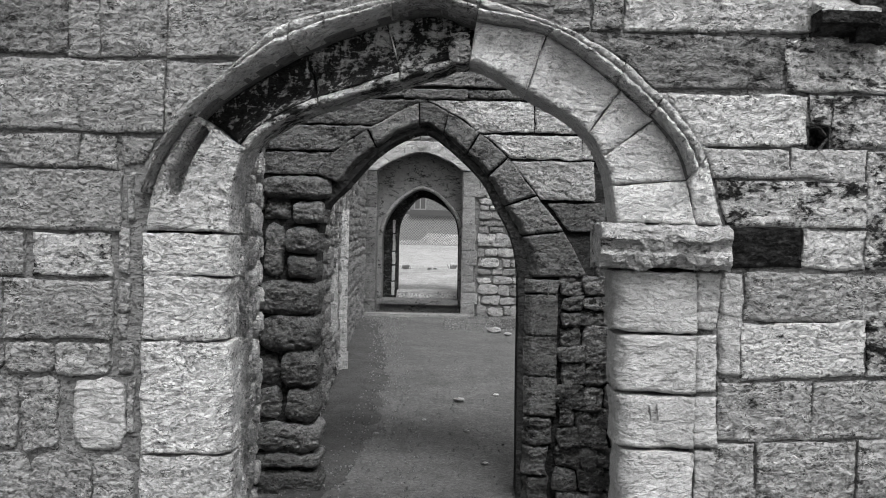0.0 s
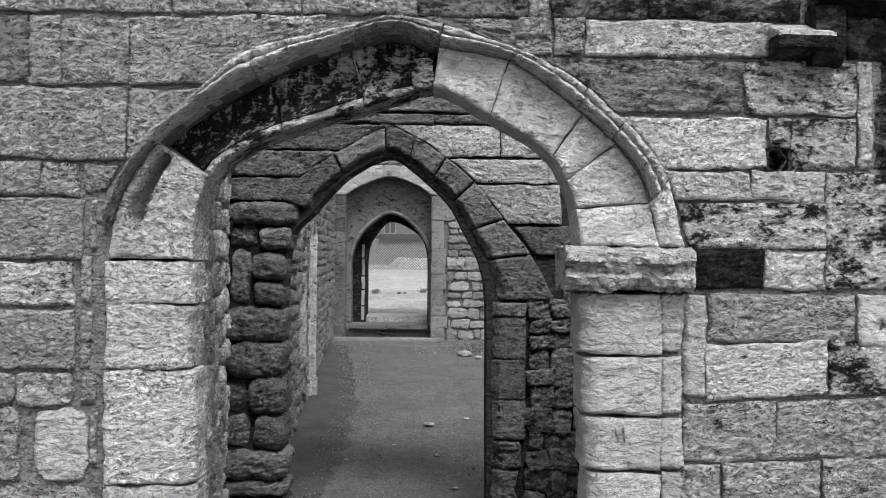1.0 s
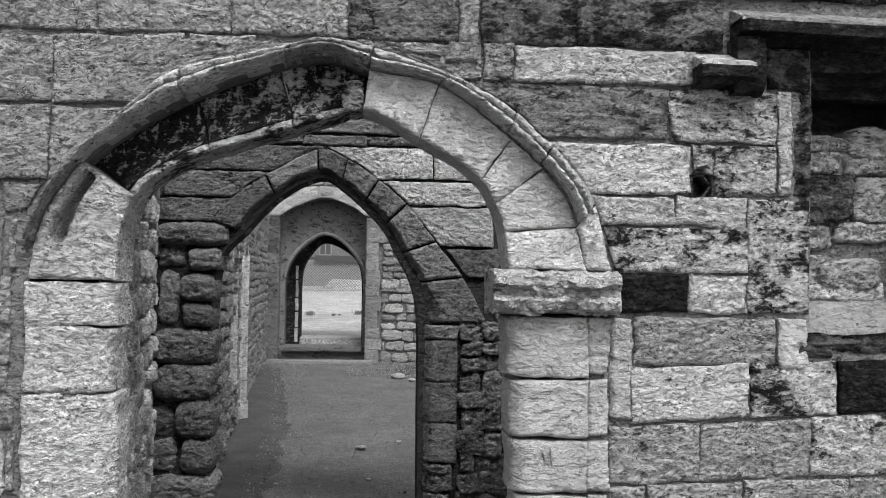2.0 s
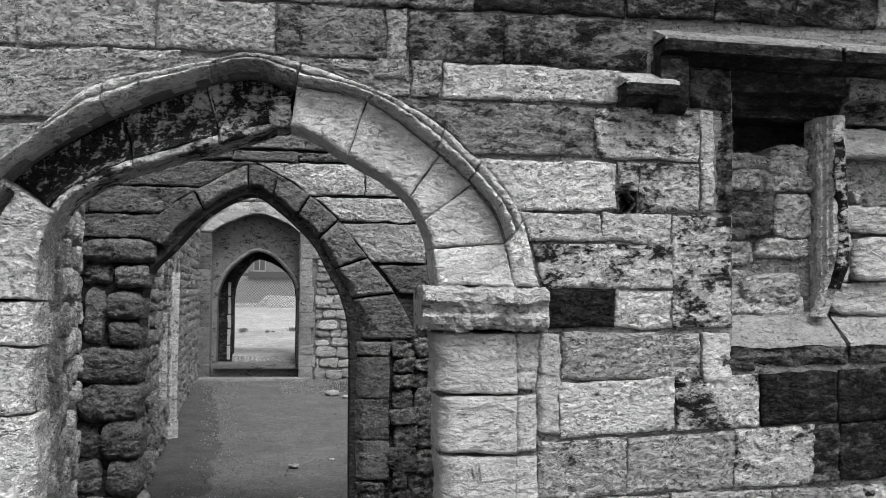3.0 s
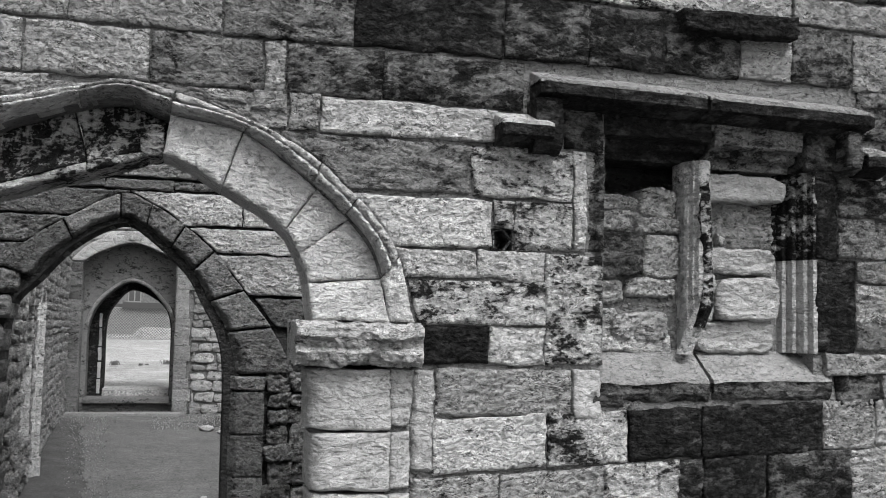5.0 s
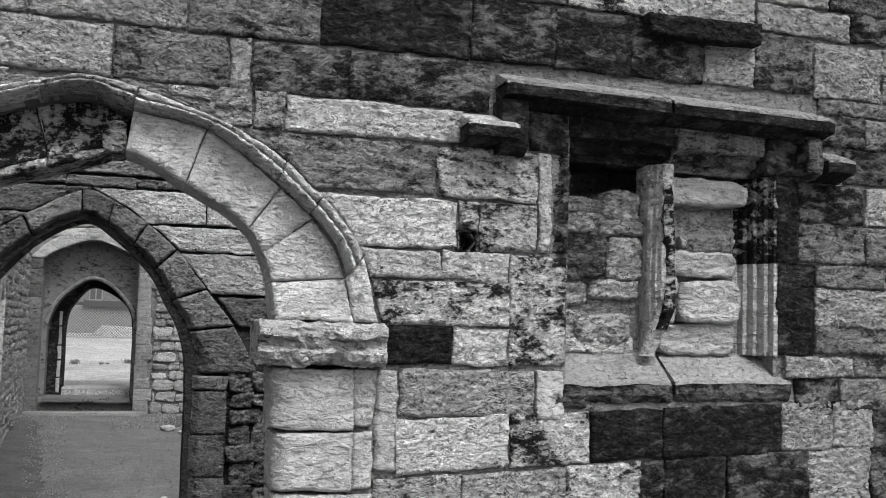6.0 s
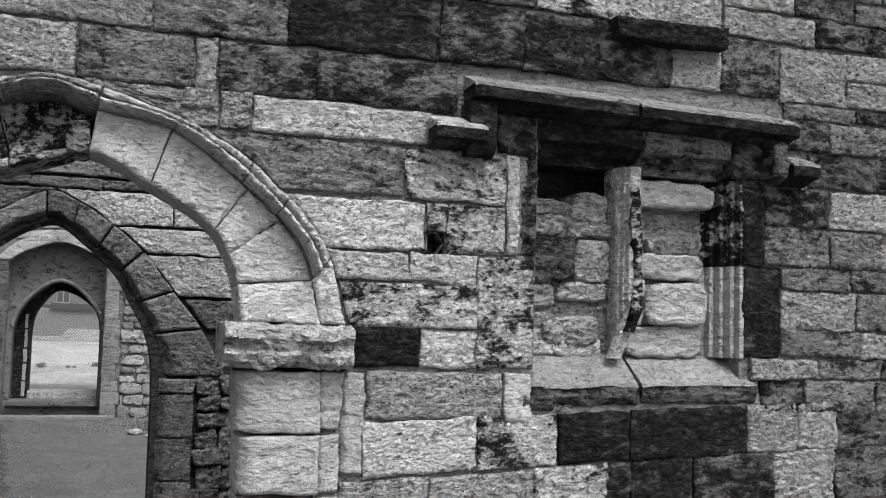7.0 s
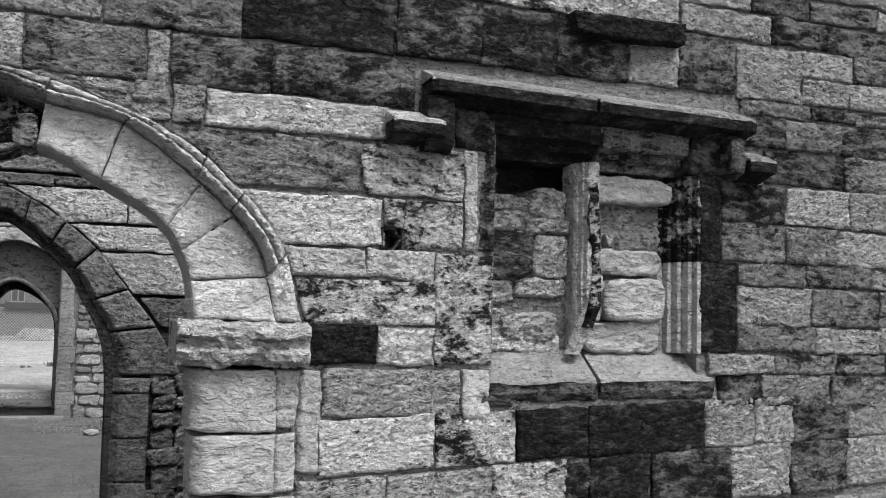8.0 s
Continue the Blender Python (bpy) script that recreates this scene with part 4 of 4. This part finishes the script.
for nm, cv, y0, y1, lb in (("door_surround", D1, Y3 + 0.42, Y3 + 0.85, "grey plastered recess with pointed doorway"), ("door_inner_order", D2, Y3 + 0.85, Y3 + 1.45, "dark inner order of a pointed doorway")):
    outline = [(-2.0, 0)] + [(q.x, q.y) for q in cv.p[::3]] + [(cv.p[-1].x, 0), (0.8, 0), (0.8, 3.6), (-2.0, 3.6)]
    leaf = wall_core(nm, outline, y0, y1, PLASTER if nm == "door_surround" else M["b"], lb)
for z0, z1 in ((0.34, 0.62), (0.63, 0.95), (0.96, 1.22), (1.23, 1.58), (1.59, 1.86)):
    stone(leaf, -1.235, -1.165, z0, z1, "l", y=Y3 + 0.845, depth=0.03, name="jamb_stone", gap=0.006)
MO = Curve([(q.x + (q.x + 0.645) * 0.075, q.y + 0.07) for q in D1.p[24:-24:6]])
MI = Curve([(q.x, q.y) for q in D1.p[24:-24:6]])
mould = tagged(empty("door_moulding", (-0.645, Y3 + 0.42, 1.6)), "grey moulded pointed door arch", "archway", kind="structure")
for k in range(8):
    a_, b_ = k / 8, (k + 1) / 8
    voussoir(mould, MI, MO, (MI.at(a_), MO.at(a_)), (MI.at(b_), MO.at(b_)), "m", y=Y3 + 0.40, depth=0.06, gap=0.002, rough=0.004, prof=lambda u, v: -0.02 * math.sin(math.pi * v))


def slab(name, x0, x1, y0, y1, z0, z1, tone, label):
    b = bmesh.new()
    box_into(b, x0, x1, y0, y1, z0, z1)
    bmesh.ops.subdivide_edges(b, edges=[e for e in b.edges if abs(e.verts[0].co.x - e.verts[1].co.x) > 0.1], cuts=12)
    bmesh.ops.bevel(b, geom=[e for e in b.edges if abs(e.verts[0].co.x - e.verts[1].co.x) > 0.01], offset=0.02, segments=2, affect="EDGES")
    for v in b.verts:
        v.co.z += 0.012 * noise.noise(v.co * 3.0) * (1 if v.co.z > (z0 + z1) / 2 else 0)
        v.co.y += 0.015 * noise.noise(v.co * 2.3 + Vector((5, 0, 0)))
    bmesh.ops.recalc_face_normals(b, faces=b.faces)
    return tagged(part(name, b, M[tone], None), label, "step", "worn steps of the end doorway", "structure")


# the risers' dark stone carries the shadow under the nosings
slab("step", -1.66, 0.32, 15.12, 15.56, -0.03, 0.07, "m", "worn low stone step before the end doorway")
slab("step_riser", -1.47, 0.15, 15.78, 16.1, -0.02, 0.20, "i", "recessed riser under the threshold, nosing shade put into dark stone")
slab("step", -1.40, 0.11, 15.66, 16.55, 0.20, 0.30, "i", "worn stone threshold of the end doorway")
slab("step_riser", -1.40, 0.11, 16.50, 16.9, 0.1, 0.385, "i", "recessed riser at the back of the doorway, nosing shade put into dark stone")
slab("step", -1.35, 0.10, 16.42, 17.1, 0.385, 0.43, "l", "pale worn sill stone at the back of the doorway")

# ---- path and verges ----
bm = bmesh.new()
nx, ny = 26, 90
g = [[bm.verts.new((-3.4 + 6.8 * i / nx, -7 + 23.2 * j / ny, ground_height(0, -7 + 23.2 * j / ny) + 0.028 + 0.02 * noise.noise((i * 0.35, j * 0.3, 0)))) for i in range(nx + 1)] for j in range(ny + 1)]
for j in range(ny):
    for i in range(nx):
        bm.faces.new((g[j][i], g[j][i + 1], g[j + 1][i + 1], g[j + 1][i])).smooth = True
tagged(part("path", bm, PATH_MAT, None), "trodden fine gravel path through the archways", "path", kind="structure")


grit = bmesh.new()
r_ = random.Random(77)
for _ in range(700):
    y = 3.0 + 12.5 * r_.random() ** 1.6
    s_ = r_.uniform(0.004, 0.012)
    m_ = Matrix.Translation((r_.uniform(-1.0, 1.1), y, ground_height(0, y) + 0.035)) @ Euler((r_.random() * 6, r_.random() * 6, r_.random() * 6)).to_matrix().to_4x4() @ Matrix.Diagonal((s_, s_ * 0.8, s_ * 0.6, 1))
    bmesh.ops.create_icosphere(grit, subdivisions=1, radius=1.0, matrix=m_)
tagged(part("path_grit", grit, M["i"], bpy.data.objects["path"]), "small stones trodden into the path", kind="stuff")


def verge(y0, y1, inner_edge, outer_edge, label, seed):
    b = bmesh.new()
    n = 140
    lines = []
    for j in range(n + 1):
        y = y0 + (y1 - y0) * j / n
        taper = math.sin(math.pi * j / n) ** 0.35
        a_ = inner_edge(y)
        w = (outer_edge(y) - a_) * taper * (1 + 0.25 * noise.noise((y * 1.7, seed, 0)) + 0.2 * noise.noise((y * 5, seed, 3)))
        lines.append([b.verts.new((a_ + w * f, y, ground_height(0, y) + 0.050 + 0.03 * (1 - abs(f - 0.2)) * taper - {0.8: 0.012, 0.93: 0.024, 1: 0.042}.get(f, 0.0) + 0.012 * noise.noise((f * 4, y * 3, seed)))) for f in (0, 0.2, 0.4, 0.6, 0.8, 0.93, 1)])
    for j in range(n):
        for i in range(6):
            b.faces.new((lines[j][i], lines[j][i + 1], lines[j + 1][i + 1], lines[j + 1][i])).smooth = True
    bmesh.ops.recalc_face_normals(b, faces=b.faces)
    ob = tagged(part("verge", b, DIRT_MAT, None), label, "ground", kind="structure")
    r_ = random.Random(seed)
    p = bmesh.new()
    for _ in range(1500):
        y = r_.uniform(y0, y1)
        a_ = inner_edge(y)
        x = a_ + (outer_edge(y) - a_) * r_.uniform(0, 1.25) ** 1.3
        s_ = r_.uniform(0.006, 0.016)
        m_ = Matrix.Translation((x, y, ground_height(0, y) + 0.06)) @ Euler((r_.random() * 6, r_.random() * 6, r_.random() * 6)).to_matrix().to_4x4() @ Matrix.Diagonal((s_, s_ * 0.8, s_ * 0.55, 1))
        bmesh.ops.create_icosphere(p, subdivisions=1, radius=1.0, matrix=m_)
    tagged(part("gravel", p, M["r"], ob), "loose chips of stone", kind="stuff")


west = lambda y: A3[0] + (B3[0] - A3[0]) * (y - A3[1]) / (B3[1] - A3[1])
verge(2.7, 14.6, lambda y: west(y) - 0.05, lambda y: max(-0.95, -0.27 - 0.084 * (y - 3.8)), "dark loose gravel and dirt along the wall foot", 3)
verge(12.6, 15.45, lambda y: 2.6, lambda y: 0.55, "dark loose gravel near the end wall", 6)
# fallen scraps on the path
for x, y, s_ in ((0.22, 6.55, 0.06), (0.62, 6.9, 0.035), (0.75, 12.6, 0.13), (0.95, 12.2, 0.07), (0.45, 4.1, 0.03), (-0.1, 5.6, 0.025), (0.3, 5.2, 0.025), (-0.5, 5.0, 0.03)):
    bm = bmesh.new()
    bmesh.ops.create_icosphere(bm, subdivisions=2, radius=1.0)
    for v in bm.verts:
        v.co *= 1 + 0.35 * noise.noise(v.co * 1.7 + Vector((x * 9, y, 0)))
    bmesh.ops.transform(bm, matrix=Matrix.Translation((x, y, ground_height(0, y) + 0.035 + s_ * 0.25)) @ Matrix.Diagonal((s_, s_ * 0.8, s_ * 0.4, 1)), verts=bm.verts)
    tagged(part("fallen_stone", bm, M["r"], None), "small fallen sandstone fragment on the path", "stone", "fragments on the path")

# ---- beyond the doorway ----
YF = 45.0
GZ = ground_height(0, YF)
fence = tagged(empty("chain_link_fence", (-1, YF, GZ)), "galvanised chain-link fence across the grass", "fence")
bm = bmesh.new()
step_, hgt_, wr = 0.13, 1.42, 0.009


def wire_into(b, p, q, r):
    p, q = Vector(p), Vector(q)
    d = (q - p).normalized()
    n_ = Vector((0, 1, 0)).cross(d) * r
    for off in (0.0,):
        vs_ = [b.verts.new(p + n_), b.verts.new(p - n_), b.verts.new(q - n_), b.verts.new(q + n_)]
        vb_ = [b.verts.new(v.co + Vector((0, 2 * r, 0))) for v in vs_]
        b.faces.new(vs_)
        b.faces.new(vb_[::-1])
        for k in range(4):
            b.faces.new((vs_[(k + 1) % 4], vs_[k], vb_[k], vb_[(k + 1) % 4]))


x = -9.0
while x < 6:
    wire_into(bm, (x, YF, GZ), (x + hgt_, YF, GZ + hgt_), wr)
    wire_into(bm, (x + hgt_, YF + 0.02, GZ), (x, YF + 0.02, GZ + hgt_), wr)
    x += step_
tagged(part("mesh", bm, WIRE, fence), kind="stuff")
for x in (-9, -6, 3, 6):
    bm = bmesh.new()
    column_into(bm, x, YF + 0.05, 0.03, GZ - 0.1, GZ + 1.5, 8)
    part("post", bm, WIRE, fence)
# low pale bank, shed and house in the distance
bm = bmesh.new()
n = 30
prev = None
for k in range(n + 1):
    x = -2.5 + 9.0 * k / n
    top = 0.55 * min(1.0, k / 2) * (1 + 0.1 * noise.noise((x, 0, 0)))
    cur = [bm.verts.new((x, 51 + d, GZ - 0.02 + top * f)) for d, f in ((-1.2, 0), (-0.6, 0.8), (0, 1), (0.8, 0.8), (1.4, 0))]
    if prev:
        for i in range(4):
            bm.faces.new((prev[i], cur[i], cur[i + 1], prev[i + 1])).smooth = True
    prev = cur
bmesh.ops.recalc_face_normals(bm, faces=bm.faces)
tagged(part("grass_bank", bm, GRASS_MAT, None), "low pale grassy bank behind the fence", "bank", kind="structure")
shed = tagged(empty("long_shed", (0, 60, GZ)), "long low grey shed with a dark eaves board", "shed")
for nm, b_, mt in (("wall", (-14, 12, 60, 64, GZ - 0.1, 2.5), RENDERED), ("eaves_board", (-3.4, 12.2, 59.8, 60, 2.42, 2.8), SLATE), ("roof", (-14.2, 12.2, 60.0, 64.2, 2.5, 2.7), SLATE)):
    bm = bmesh.new()
    box_into(bm, *b_)
    part(nm, bm, mt, shed)
house = tagged(empty("house", (0, 72, GZ)), "grey pebbledashed house in the distance with small pale windows", "house")
bm = bmesh.new()
box_into(bm, -12, 12, 72, 80, GZ - 0.1, 7.5)
part("wall", bm, PEBBLEDASH, house)
bm = bmesh.new()
vs = [bm.verts.new(p) for p in ((-12.4, 71.6, 7.5), (12.4, 71.6, 7.5), (12.4, 80.4, 7.5), (-12.4, 80.4, 7.5), (-12.4, 76, 10.5), (12.4, 76, 10.5))]
for q in ((0, 1, 5, 4), (2, 3, 4, 5), (0, 4, 3), (1, 2, 5), (3, 2, 1, 0)):
    bm.faces.new([vs[k] for k in q])
part("roof", bm, SLATE, house)
for x in (-7.0, -3.3, 0.6, 4.6):
    bm = bmesh.new()
    box_into(bm, x - 0.45, x + 0.45, 71.9, 72.0, 3.0, 4.2)
    wd = part("window", bm, RENDERED, house)
    for k in (-1, 1):
        bm = bmesh.new()
        box_into(bm, x + k * 0.21 - 0.17, x + k * 0.21 + 0.17, 71.88, 71.9, 3.1, 4.1)
        part("pane", bm, PANE, wd)
# weeds in the grass
for x, y, s_ in ((-1.45, 24.5, 0.14), (-0.77, 24.5, 0.07), (-0.62, 24.7, 0.05), (-0.12, 25.2, 0.14)):
    bm = bmesh.new()
    r_ = random.Random(int(x * 100))
    for _ in range(60):
        a_, l_ = r_.uniform(0, 6.28), r_.uniform(0.4, 1.0) * s_
        p = Vector((x + r_.gauss(0, 0.3) * s_, y + r_.gauss(0, 0.3) * s_, ground_height(x, y) - 0.01))
        q = p + Vector((math.cos(a_) * l_ * 0.5, math.sin(a_) * l_ * 0.5, l_))
        wire_into(bm, p, q, 0.008)
    tagged(part("weed_tuft", bm, TWIG, None), "dark dry tuft of weeds in the grass", "weed", "weeds in the grass")
